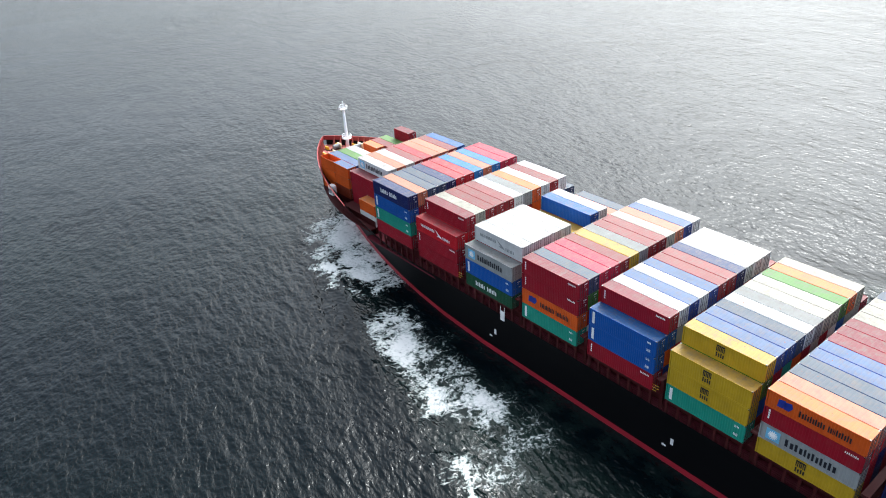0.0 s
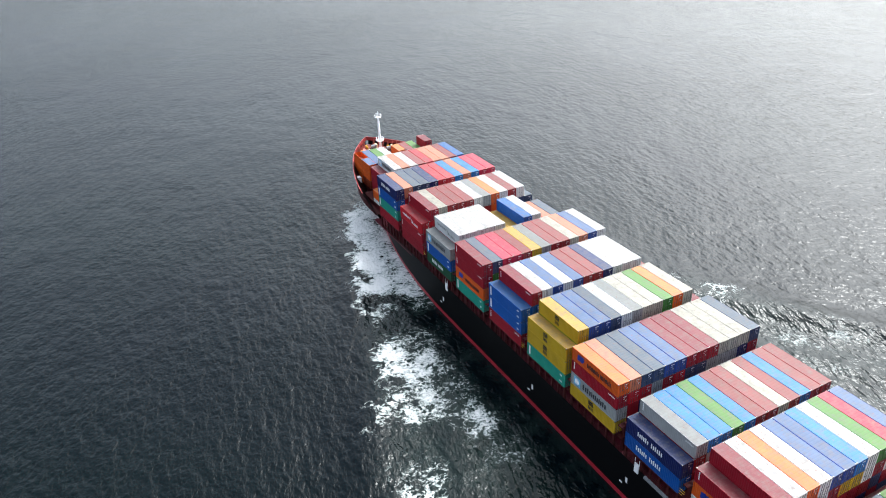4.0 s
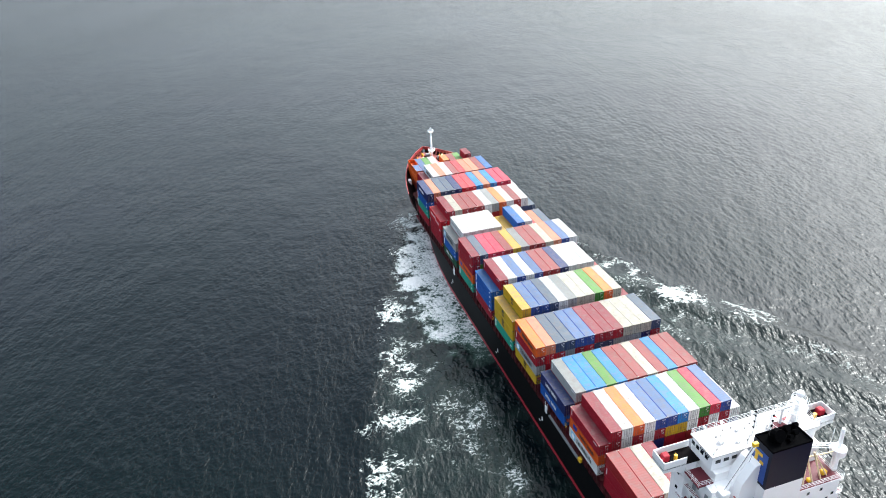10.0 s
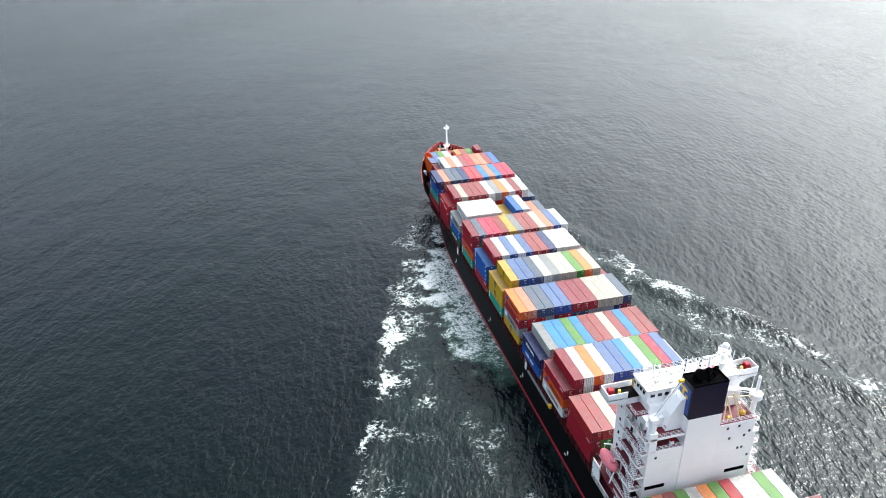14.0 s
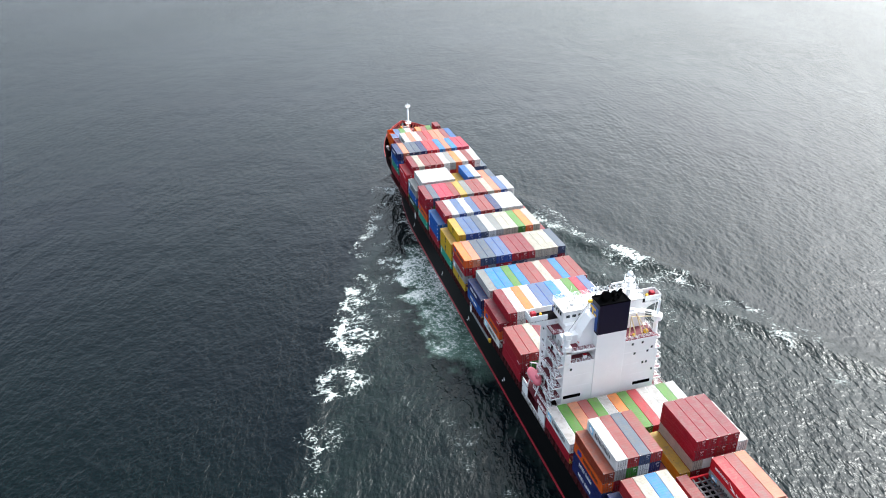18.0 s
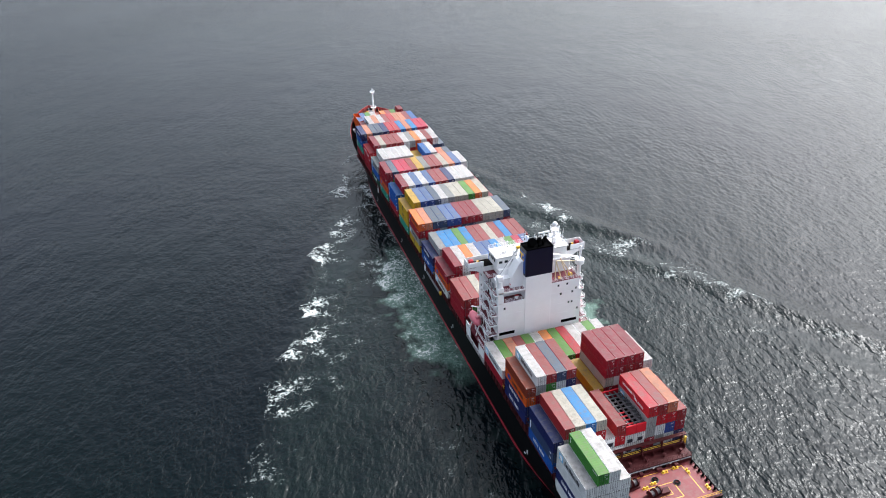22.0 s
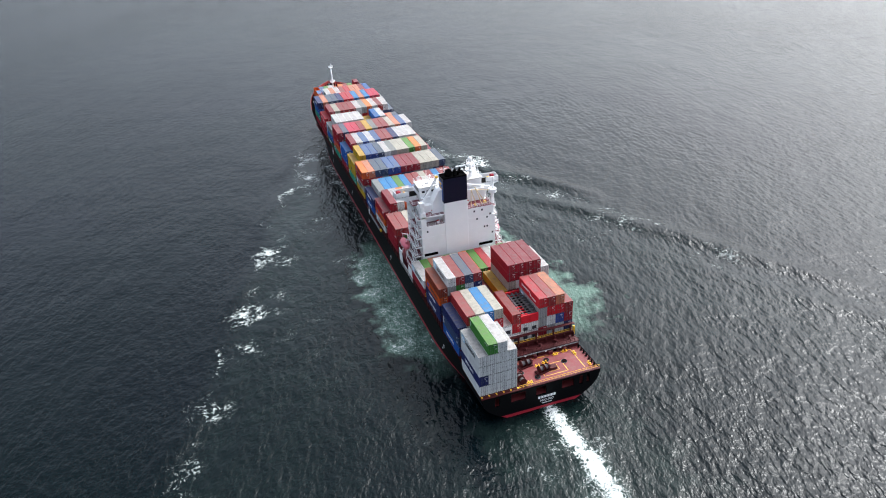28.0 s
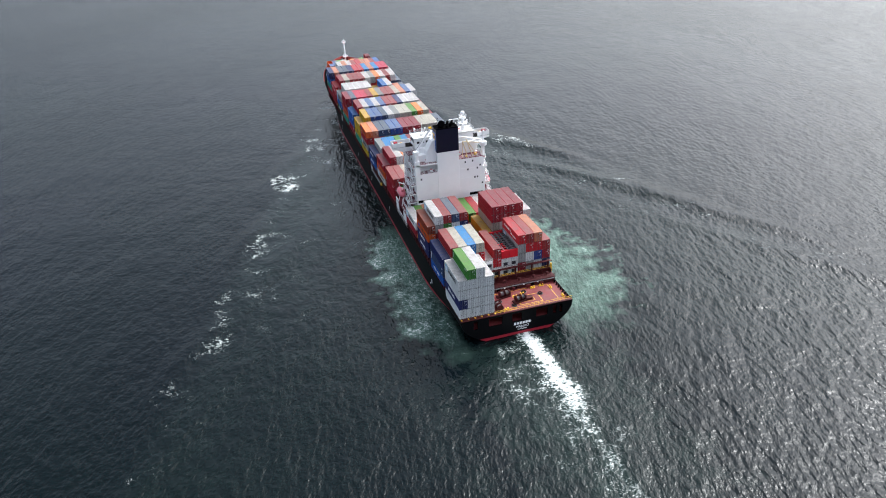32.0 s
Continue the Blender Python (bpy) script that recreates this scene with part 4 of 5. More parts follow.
# ---- bow ----
def bulwark():
    ys = [112, 116, 120, 124, 128, 131, 134, 136.5, 139, 141, 143, 144.6, 145.8, 146.6, 147.0, 147.19]
    bm = bmesh.new()
    for s in (-1, 1):
        prev = None
        for y in ys:
            h = deck_half(y)
            lo, hi = sheer(y) - 0.05, sheer(y) + 0.15 + 0.95 * ease(y, 127, 133)
            cur = [bm.verts.new((s * (h + 0.0), y, lo)), bm.verts.new((s * (h + 0.15), y, hi)), bm.verts.new((s * max(0.02, h - 0.10), y, hi)), bm.verts.new((s * max(0.02, h - 0.25), y, lo))]
            if prev:
                for i in range(3):
                    bm.faces.new((prev[i], prev[i + 1], cur[i + 1], cur[i]))
            prev = cur
    part("bulwark", bm, BOW_RED, ship, "red bow bulwark")
    for s in (-1, 1):
        for k in range(12):
            y = 129.5 + k * 1.4
            h, z = deck_half(y), sheer(y)
            bm = bmesh.new()
            add_prism(bm, [(s * (h - 0.28), z + 1.0), (s * (h - 0.28), z - 1.3), (s * max(0.0, h - 1.15), z - 1.3)], "y", y - 0.07, y + 0.07)
            part("bulwark_stay", bm, FORE_DECK, ship)


bulwark()
for x0, x1, y0, y1 in ((-1.2, 1.2, 139.5, 142.0), (-5.2, -2.6, 135.0, 138.2), (2.6, 5.2, 135.0, 138.2)):
    winch = thing("windlass", "dark red anchor windlass on the forecastle", "windlass", "deck winches")
    box_part("bed", (x0, x1, y0, y1, 14.7, 15.2), LASH_RED, winch)
    bm = bmesh.new()
    add_rod(bm, (x0 + 0.2, (y0 + y1) / 2, 15.9), (x1 - 0.2, (y0 + y1) / 2, 15.9), 0.55, 0.55, 12)
    part("drum", bm, GREY_STEEL, winch)
    box_part("gearbox", (x1 - 0.5, x1 - 0.1, y0 + 0.4, y1 - 0.4, 15.2, 16.5), CREAM, winch)
    aboard.append(winch)
for x, y in ((-8.4, 133), (8.4, 133), (-4.6, 139.4), (4.6, 139.4), (-1.6, 143), (1.6, 143), (-6.6, 136.2), (6.6, 136.2)):
    bollard = thing("bollard", "twin mooring bollards with yellow tops", "bollard", "mooring bollards")
    for k in (-0.5, 0.5):
        bm = bmesh.new()
        add_rod(bm, (x, y + k, 14.7), (x, y + k, 15.6), 0.3, 0.3, 10)
        part("post", bm, YELLOW, bollard)
    box_part("base_plate", (x - 0.5, x + 0.5, y - 1.1, y + 1.1, 14.7, 14.8), LASH_RED, bollard)
    aboard.append(bollard)
mast = thing("foremast", "white tapered foremast with two platforms and lights", "mast")
aboard.append(mast)
bm = bmesh.new()
add_rod(bm, (0, 134.8, 14.7), (0, 134.8, 27.4), 0.46, 0.28, 12)
part("pole", bm, STEEL_WHITE, mast, smooth=True)
for z, r in ((19.6, 1.2), (27.3, 1.0)):
    bm = bmesh.new()
    add_rod(bm, (0, 134.8, z), (0, 134.8, z + 0.12), r, r, 8)
    part("platform", bm, STEEL_WHITE, mast)
    ring = [(r * math.cos(2 * math.pi * k / 8), 134.8 + r * math.sin(2 * math.pi * k / 8)) for k in range(9)]
    for h in (0.55, 1.0):
        rods_part("rail_hoop", [((*p, z + h), (*q, z + h), 0.045) for p, q in zip(ring, ring[1:])], STEEL_WHITE, mast, sides=4)
    for p in ring[:8]:
        rods_part("rail_post", [((*p, z), (*p, z + 1.0), 0.05)], STEEL_WHITE, mast, sides=4)
    for k in (-1, 1):
        box_part("lamp_housing", (k * r - 0.22, k * r + 0.22, 134.6, 135.0, z + 0.2, z + 0.75), STEEL_WHITE, mast)
rods_part("light_post", [((0, 134.8, 27.4), (0, 134.8, 29.3), 0.1), ((-0.5, 134.8, 28.6), (0.5, 134.8, 28.6), 0.06)], STEEL_WHITE, mast)
anchor = thing("anchor_roller", "white fairlead roller at the bow rail", "fairlead")
box_part("frame", (-13.4, -12.2, 121.6, 123.4, 12.0, 14.4), STEEL_WHITE, anchor)
box_part("roller", (-13.6, -13.4, 122.0, 123.0, 12.6, 13.6), GREY_STEEL, anchor)
aboard.append(anchor)

# ---- stern ----
def transom_with_ports():
    y0, y1 = STERN_Y - 0.62, STERN_Y - 0.2
    ports = [(-12.6, -11.4), (-8.3, -4.4), (-1.6, 1.2), (5.4, 8.8), (10.3, 11.4), (12.3, 13.2)]
    top = 7.62

    def half(z):
        return hull_half(STERN_Y - 1.6) + (deck_half(STERN_Y) - hull_half(STERN_Y - 1.6)) * quarter(z, 7.64) - 0.02
    bm = bmesh.new()
    zs = [0.92, 1.3, 1.8, 2.4, 3.0, 3.6, 4.3]
    for a, b in zip(zs, zs[1:]):
        add_prism(bm, [(-half(a), a), (half(a), a), (half(b), b), (-half(b), b)], "y", y0, y1)
    add_prism(bm, [(-half(7.0), 7.0), (half(7.0), 7.0), (16.08, top), (-16.08, top)], "y", y0, y1)
    for k in (-1, 1):
        zz = [4.3, 5.0, 6.0, 7.0]
        add_prism(bm, [(k * 13.6, 4.3)] + [(k * half(z), z) for z in zz] + [(k * 13.6, 7.0)], "y", y0, y1)
    edges_x = [-13.6] + [v for p in ports for v in p] + [13.6]
    for a, b in zip(edges_x[::2], edges_x[1::2]):
        add_box(bm, a, b, y0, y1, 4.3, 7.0)
    part("transom", bm, HULL_BLACK, ship)
    bm = bmesh.new()
    add_prism(bm, [(-half(0), -1.0), (half(0), -1.0), (half(0), 0.0), (half(0.45), 0.45), (half(0.92), 0.92), (-half(0.92), 0.92), (-half(0.45), 0.45), (-half(0), 0.0)], "y", y0, y1)
    part("transom_boot", bm, BOOT_RED, ship, "red boot-top on the transom")
    box_part("transom_cap", (-16.1, 16.1, y0 - 0.05, y1 + 0.1, top, top + 0.12), LASH_RED, ship, "red-brown painted cap", 0)
    rods = [((-6.0, y1, top + h), (16.0, y1, top + h), 0.06) for h in (0.5, 1.0)]
    rods += [((-6.0 + 1.1 * k, y1, top), (-6.0 + 1.1 * k, y1, top + 1.0), 0.04) for k in range(21)]
    rods_part("transom_rail", rods, YELLOW, ship, "yellow painted rail", 4)
    bm = bmesh.new()
    for k in range(6):
        x = -1.1 + 0.84 * k
        add_box(bm, x, x + 0.62, y0 - 0.02, y0 + 0.02, 3.2, 3.95)
    part("lettering", bm, MARK_WHITE, ship, "white painted lettering blocks")["kind"] = "stuff"
    cu = bpy.data.curves.new("port_of_registry", "FONT")
    cu.body, cu.size, cu.align_x, cu.extrude = "MAJURO", 1.0, "CENTER", 0.012
    letters = new("port_of_registry", cu)
    me = bpy.data.meshes.new_from_object(letters.evaluated_get(bpy.context.evaluated_depsgraph_get()))
    bpy.data.objects.remove(letters)
    me.materials.clear()
    me.materials.append(MARK_WHITE)
    letters = new("port_of_registry", me)
    letters.parent = ship
    letters.matrix_basis = pose(1.4, y0 - 0.01, 2.15, 90, 0, 0)
    tagged(letters, "white painted lettering MAJURO")
    bm = bmesh.new()
    for k in range(9):
        add_box(bm, 0.0 + 0.31 * k, 0.2 + 0.31 * k, y0 - 0.02, y0 + 0.02, 1.5, 1.76)
    part("lettering", bm, MARK_WHITE, ship, "small white painted blocks")["kind"] = "stuff"


transom_with_ports()
stern = thing("stern_house", "red-brown steel bulkhead and walkway before the mooring deck", "bulkhead")
aboard.append(stern)
box_part("bulkhead", (-6.1, 15.9, -104.8, -104.5, 7.4, 9.0), LASH_RED, stern)
box_part("upper_deck", (-6.1, 16.0, -104.5, -101.3, 8.8, 9.0), LASH_RED, stern)
box_part("upper_bulkhead", (-6.1, 16.0, -101.6, -101.3, 9.0, 10.3), LASH_RED, stern)
for k in range(9):
    x = -5.6 + 2.65 * k
    box_part("bracket", (x - 0.12, x + 0.12, -102.5, -101.6, 9.0, 10.1), LASH_RED, stern, bevel=0)
    box_part("beam", (x - 0.1, x + 0.1, -104.95, -104.8, 7.4, 9.0), LASH_RED, stern, bevel=0)
# Black plates on the bulkhead stand in for the shade inside doorways.
for x in (-4.2, -1.4, 3.6, 8.9, 12.0):
    box_part("doorway", (x - 0.45, x + 0.45, -104.86, -104.8, 7.5, 8.8), SOOT_SHADE_BLACK, stern, "black plate for the shade in a doorway", 0)
for x in (0.4, 6.2, 10.4):
    box_part("light_box", (x - 0.2, x + 0.2, -105.0, -104.8, 8.3, 8.6), STEEL_WHITE, stern, "small white lamp box", 0)
rods = [((-6.1, -104.7, z), (15.9, -104.7, z), 0.05) for z in (9.5, 10.0)]
rods += [((-6.1 + 1.22 * k, -104.7, 9.0), (-6.1 + 1.22 * k, -104.7, 10.0), 0.05) for k in range(19)]
rods_part("walkway_rail", rods, LASH_RED, stern, "red hand rail", 4)
rods_part("upper_rail", [((-6.1, -101.5, 10.9), (16.2, -101.5, 10.9), 0.07), ((-6.1, -101.5, 10.45), (16.2, -101.5, 10.45), 0.07)] + [((-6.1 + 1.24 * k, -101.5, 10.3), (-6.1 + 1.24 * k, -101.5, 10.9), 0.06) for k in range(19)], YELLOW, stern, "yellow hand rail", 4)
box_part("rail_post", (15.7, 16.2, -101.9, -101.4, 9.0, 11.6), YELLOW, stern, "yellow post", 0.05)
platform = thing("container_pedestal", "dark red steel pedestal carrying the after stack", "pedestal")
box_part("deck_plate", (-16.0, -6.1, -115.0, -101.6, 7.42, 7.88), LASH_RED, platform)
for k in range(6):
    box_part("pad", (-15.9 + 1.9 * k, -15.5 + 1.9 * k, -115.15, -114.6, 7.42, 7.89), YELLOW, platform, "yellow stacking pad", 0)
aboard.append(platform)

def mooring_winch(x, y, turn=0):
    w = thing("mooring_winch", "dark red mooring winch with two flanged drums", "winch", "deck winches")
    box_part("bed", (-2.0, 2.0, -0.9, 0.9, 0, 0.35), LASH_RED, w)
    for dx in (-1.2, 0.3):
        bm = bmesh.new()
        add_rod(bm, (dx, 0, 1.15), (dx + 1.0, 0, 1.15), 0.62, 0.62, 14)
        part("drum", bm, RACK_GREY, w, "drum wound with grey rope")
        for e in (dx - 0.06, dx + 1.0):
            bm = bmesh.new()
            add_rod(bm, (e, 0, 1.15), (e + 0.08, 0, 1.15), 0.95, 0.95, 14)
            part("flange", bm, LASH_RED, w)
    box_part("gear_case", (1.45, 2.0, -0.5, 0.5, 0.3, 1.6), LASH_RED, w)
    w.matrix_basis = pose(x, y, 7.4, 0, 0, turn)
    aboard.append(w)


mooring_winch(2.4, -111.0, 12)
mooring_winch(-0.9, -107.4, 8)
mooring_winch(-4.4, -112.8, 90)
for x, y, turn in ((8.4, -106.0, 0), (11.2, -105.7, 0), (13.2, -107.4, 90), (14.6, -112.6, 90), (2.0, -108.6, 0), (4.3, -108.0, 0), (-2.4, -113.6, 0)):
    b = thing("bollard", "yellow mooring bollards on the after deck", "bollard", "mooring bollards")
    for k in (-0.4, 0.4):
        bm = bmesh.new()
        add_rod(bm, (k, 0, 0), (k, 0, 0.55), 0.2, 0.22, 10)
        part("post", bm, YELLOW, b)
    box_part("base_plate", (-0.75, 0.75, -0.32, 0.32, 0, 0.1), YELLOW, b)
    b.matrix_basis = pose(x, y, 7.4, 0, 0, turn)
    aboard.append(b)
for k in range(7):
    y = -105.6 - 1.35 * k
    lead = thing("roller_fairlead", "dark red roller fairlead at the deck edge", "fairlead", "roller fairleads")
    box_part("base_plate", (15.0, 15.8, y - 0.4, y + 0.4, 7.4, 7.55), LASH_RED, lead)
    bm = bmesh.new()
    add_rod(bm, (15.4, y, 7.5), (15.4, y, 8.35), 0.26, 0.2, 10)
    part("roller", bm, SOOT_SHADE_BLACK, lead)
    aboard.append(lead)
for x0, x1, y0, y1 in ((2.0, 8.6, -113.0, -112.86), (2.0, 2.14, -113.0, -108.8), (8.46, 8.6, -113.0, -108.8), (2.0, 8.6, -108.94, -108.8), (-5.8, 13.0, -105.6, -105.46), (12.9, 13.04, -113.6, -105.5), (-5.8, -5.66, -113, -105.6),
                       (3.6, 6.8, -111.8, -111.7), (3.6, 3.7, -111.8, -109.8), (6.7, 6.8, -111.8, -109.8)):
    box_part("deck_line", (x0, x1, y0, y1, 7.402, 7.415), YELLOW, ship, "yellow painted deck line", 0)
hatch = thing("deck_hatch", "dark red raised hatch on the mooring deck", "hatch")
box_part("coaming", (4.3, 6.2, -111.4, -110.2, 7.4, 8.0), LASH_RED, hatch)
box_part("lid", (4.2, 6.3, -111.5, -110.1, 8.0, 8.15), LASH_RED, hatch)
aboard.append(hatch)

for x in (-3.0, 1.2, 5.4, 9.8, 14.0):
    vent = thing("mushroom_vent", "dark red mushroom vent on the after walkway", "deck vent", "deck vents")
    bm = bmesh.new()
    add_rod(bm, (x, -103.2, 9.0), (x, -103.2, 9.7), 0.22, 0.22, 10)
    part("stem", bm, LASH_RED, vent)
    bm = bmesh.new()
    add_rod(bm, (x, -103.2, 9.7), (x, -103.2, 9.95), 0.5, 0.32, 10)
    part("cap", bm, LASH_RED, vent)
    aboard.append(vent)
for x, w in ((-4.9, 0.9), (3.0, 0.7), (7.4, 1.1), (11.6, 0.8)):
    locker = thing("hose_locker", "small dark red hose locker against the bulkhead", "locker", "hose lockers")
    box_part("case", (x - w / 2, x + w / 2, -105.6, -104.97, 7.4, 8.3), DECK_RED, locker, bevel=0.04)
    box_part("lid", (x - w / 2 - 0.04, x + w / 2 + 0.04, -105.64, -104.97, 8.3, 8.36), LASH_RED, locker, bevel=0.02)
    aboard.append(locker)
for x, y in ((0.2, -112.6), (5.2, -107.2), (-3.0, -109.6), (9.2, -109.4)):
    coil = thing("rope_coil", "dark coiled mooring rope lying on the red deck", "rope", "rope coils")
    for k in range(3):
        bm = bmesh.new()
        ring = [(x + (0.75 - 0.16 * k) * math.cos(2 * math.pi * j / 14), y + (0.75 - 0.16 * k) * math.sin(2 * math.pi * j / 14), 7.5 + 0.12 * k) for j in range(15)]
        for p, q in zip(ring, ring[1:]):
            add_rod(bm, p, q, 0.1, 0.1, 5)
        part("turn", bm, DARK_SEAL_SHADE if k else RACK_GREY, coil)
    aboard.append(coil)
rods_part("bulkhead_pipe", [((-6.0, -104.92, z), (15.8, -104.92, z), 0.07) for z in (8.55, 8.75)], GREY_STEEL, stern, "grey pipes along the bulkhead", 5)
for x in (-2.8, 2.4, 6.8, 11.0):
    rods_part("down_pipe", [((x, -104.92, 7.4), (x, -104.92, 8.6), 0.08)], LASH_RED, stern, "", 5)

# ---- deckhouse ----
house = thing("deckhouse", "tall white painted deckhouse with bridge wings and red decks", "ship superstructure")
aboard.append(house)
AFT, FORE = -58.1, -46.6
box_part("base_block", (-13.2, 13.2, -57.0, -46.0, 8.6, 13.6), STEEL_WHITE, house)
box_part("main_block", (-11.6, 11.9, AFT, FORE, 13.6, 25.9), STEEL_WHITE, house)
box_part("port_upper_block", (-11.2, -4.2, -55.2, FORE - 0.3, 25.9, 31.5), STEEL_WHITE, house)
box_part("starboard_upper_block", (3.1, 11.2, AFT, FORE - 0.3, 25.9, 29.25), STEEL_WHITE, house)
box_part("bridge_deck_block", (-9.6, 10.4, -53.5, FORE - 0.5, 29.2, 33.2), STEEL_WHITE, house)
box_part("wheelhouse", (-9.9, 9.9, -52.6, -47.4, 33.2, 36.2), STEEL_WHITE, house)
box_part("wheelhouse_roof", (-10.2, 10.2, -52.9, -47.1, 36.2, 36.45), ROOF_WHITE, house)
for k in range(4):
    y = -51.6 + 1.15 * k
    box_part("window", (-9.96, -9.9, y, y + 0.7, 34.65, 35.35), DARK_GLASS, house, "dark wheelhouse window", 0)
    box_part("window", (9.9, 9.96, y, y + 0.7, 34.65, 35.35), DARK_GLASS, house, "dark wheelhouse window", 0)
for k in range(14):
    x = -9.3 + 1.36 * k
    box_part("window", (x, x + 1.05, -47.4, -47.34, 34.4, 35.5), DARK_GLASS, house, "dark wheelhouse window", 0)
for k in range(3):
    x = -9.2 + 1.5 * k
    box_part("window", (x, x + 0.9, -52.66, -52.6, 34.6, 35.25), DARK_GLASS, house, "dark wheelhouse window", 0)
# lettering blocks on the wheelhouse side and roof
bm = bmesh.new()
for k in range(6):
    add_box(bm, -10.24, -10.2, -52.2 + 0.42 * k, -51.95 + 0.42 * k, 35.75, 36.1)
part("lettering", bm, MARK_DARK, house, "dark painted lettering blocks")
bm = bmesh.new()
for k in range(4):
    add_box(bm, 1.4 + 1.0 * k, 2.1 + 1.0 * k, -51.3 + 0.1 * k, -50.0 + 0.1 * k, 36.452, 36.462)
part("lettering", bm, GREY_STEEL, house, "grey painted lettering blocks")
bm = bmesh.new()
add_prism(bm, [(5.5, -50.0), (6.5, -49.6), (6.2, -49.0), (5.6, -49.3)], "z", 36.452, 36.464)
part("roof_mark", bm, BOX["R"], house, "red painted arrow")


def rail(path, z, parent, material=STEEL_WHITE, tall=1.05, name="rail"):
    """A hand rail with three bars and stanchions along a path of (x, y)."""
    rods = []
    for (xa, ya), (xb, yb) in zip(path, path[1:]):
        for h in (0.35, 0.7, tall):
            rods.append(((xa, ya, z + h), (xb, yb, z + h), 0.035))
        n = max(1, int(math.hypot(xb - xa, yb - ya) / 1.4))
        for k in range(n + 1):
            x, y = xa + (xb - xa) * k / n, ya + (yb - ya) * k / n
            rods.append(((x, y, z), (x, y, z + tall), 0.04))
    return rods_part(name, rods, material, parent, sides=4)


def stair(x, ya, yb, z0, z1, parent, wide=0.8):
    """A steep ship's stair in the fore-and-aft plane."""
    bm = bmesh.new()
    n = max(3, int((z1 - z0) / 0.25))
    for k in range(n):
        f = (k + 0.5) / n
        y, z = ya + (yb - ya) * f, z0 + (z1 - z0) * f
        add_box(bm, x - wide / 2, x + wide / 2, y - 0.12, y + 0.12, z - 0.03, z)
    for s in (-1, 1):
        add_rod(bm, (x + s * wide / 2, ya, z0), (x + s * wide / 2, yb, z1), 0.06, sides=4)
        add_rod(bm, (x + s * wide / 2, ya, z0 + 0.9), (x + s * wide / 2, yb, z1 + 0.9), 0.04, sides=4)
    part("stair", bm, STEEL_WHITE, parent)


# bridge wings: open-topped boxes on brackets
for s in (-1, 1):
    x_in, x_out, ya, yf = s * 9.9, s * 16.6, -49.9, -46.6
    lo, hi = min(x_in, x_out), max(x_in, x_out)
    box_part("wing_floor", (lo, hi, ya, yf, 33.0, 33.2), WING_DECK, house, "near-black wing deck", 0)
    box_part("wing_bulwark", (lo, hi, yf - 0.12, yf, 33.2, 34.6), STEEL_WHITE, house, bevel=0.02)
    box_part("wing_bulwark", (min(s * 12.4, x_out), max(s * 12.4, x_out), ya, ya + 0.12, 32.4, 34.6), STEEL_WHITE, house, bevel=0.02)
    box_part("wing_bulwark", (x_out - 0.12 if s > 0 else x_out, x_out if s > 0 else x_out + 0.12, ya + 0.12, yf - 0.12, 32.6, 34.6), STEEL_WHITE, house, bevel=0.02)
    bm = bmesh.new()
    add_prism(bm, [(s * 10.4, 33.0), (s * 16.6, 33.0), (s * 16.5, 32.5), (s * 14.4, 32.0), (s * 13.2, 31.3), (s * 12.55, 30.0), (s * 12.5, 27.5), (s * 10.4, 26.5)], "y", -49.8, -46.7)
    part("wing_bracket", bm, STEEL_WHITE, house, "curved white wing bracket")
    box_part("wing_tower", (min(s * 11.2, s * 12.5), max(s * 11.2, s * 12.5), -50.0, -46.7, 13.6, 31.3), STEEL_WHITE, house)
    for z in (29.6, 26.2, 22.8, 19.4):
        box_part("window", (s * 12.56 - 0.05, s * 12.56 + 0.05, -48.7, -48.2, z, z + 0.7), DARK_GLASS, house, "small dark window", 0)
    console = thing("wing_console", "dark red covered control console on the bridge wing", "console")
    box_part("cover", (s * 15.2 - 0.6, s * 15.2 + 0.6, -48.6, -47.4, 33.2, 34.5), BOX["D"], console, bevel=0.15)
    box_part("foot", (s * 15.2 - 0.4, s * 15.2 + 0.4, -48.4, -47.6, 33.2, 33.3), LASH_RED, console)
    aboard.append(console)
    bm = bmesh.new()
    add_rod(bm, (s * 13.6, -48.6, 33.2), (s * 13.6, -48.6, 34.3), 0.3, 0.3, 10)
    part("compass_stand", bm, YELLOW, house, "yellow pelorus stand")

# upper decks on the port quarter
box_part("deck_plate", (-11.4, -4.2, -57.9, -55.2, 29.05, 29.25), DECK_RED, house, "dark red deck", 0)
box_part("deck_plate", (-11.4, -4.2, -57.9, -55.2, 25.92, 26.05), DECK_RED, house, "dark red deck", 0)
box_part("deck_edge", (-11.4, -4.2, AFT, -57.9, 28.85, 29.3), STEEL_WHITE, house, bevel=0.02)
box_part("deck_edge", (-11.4, -4.2, AFT, -57.9, 25.9, 26.1), STEEL_WHITE, house, bevel=0.02)
rail([(-10.0, -58.0), (-4.3, -58.0)], 29.25, house)
rail([(-10.0, -58.0), (-4.3, -58.0)], 26.05, house)
box_part("crane_column", (-11.6, -10.0, -58.1, -56.5, 25.9, 30.6), STEEL_WHITE, house)
box_part("starboard_deck", (3.15, 11.2, -58.0, -53.5, 29.25, 29.35), DECK_RED, house, "dark red deck", 0)
rail([(3.2, -58.0), (11.0, -58.0), (11.0, -50.0)], 29.35, house)
box_part("walkway", (-12.6, -9.6, -53.6, -49.9, 31.4, 31.55), DECK_RED, house, "dark red deck", 0)
rail([(-9.7, -53.5), (-12.5, -53.5), (-12.5, -50.0)], 31.55, house)
stair(-10.4, -56.6, -53.6, 29.3, 31.5, house)

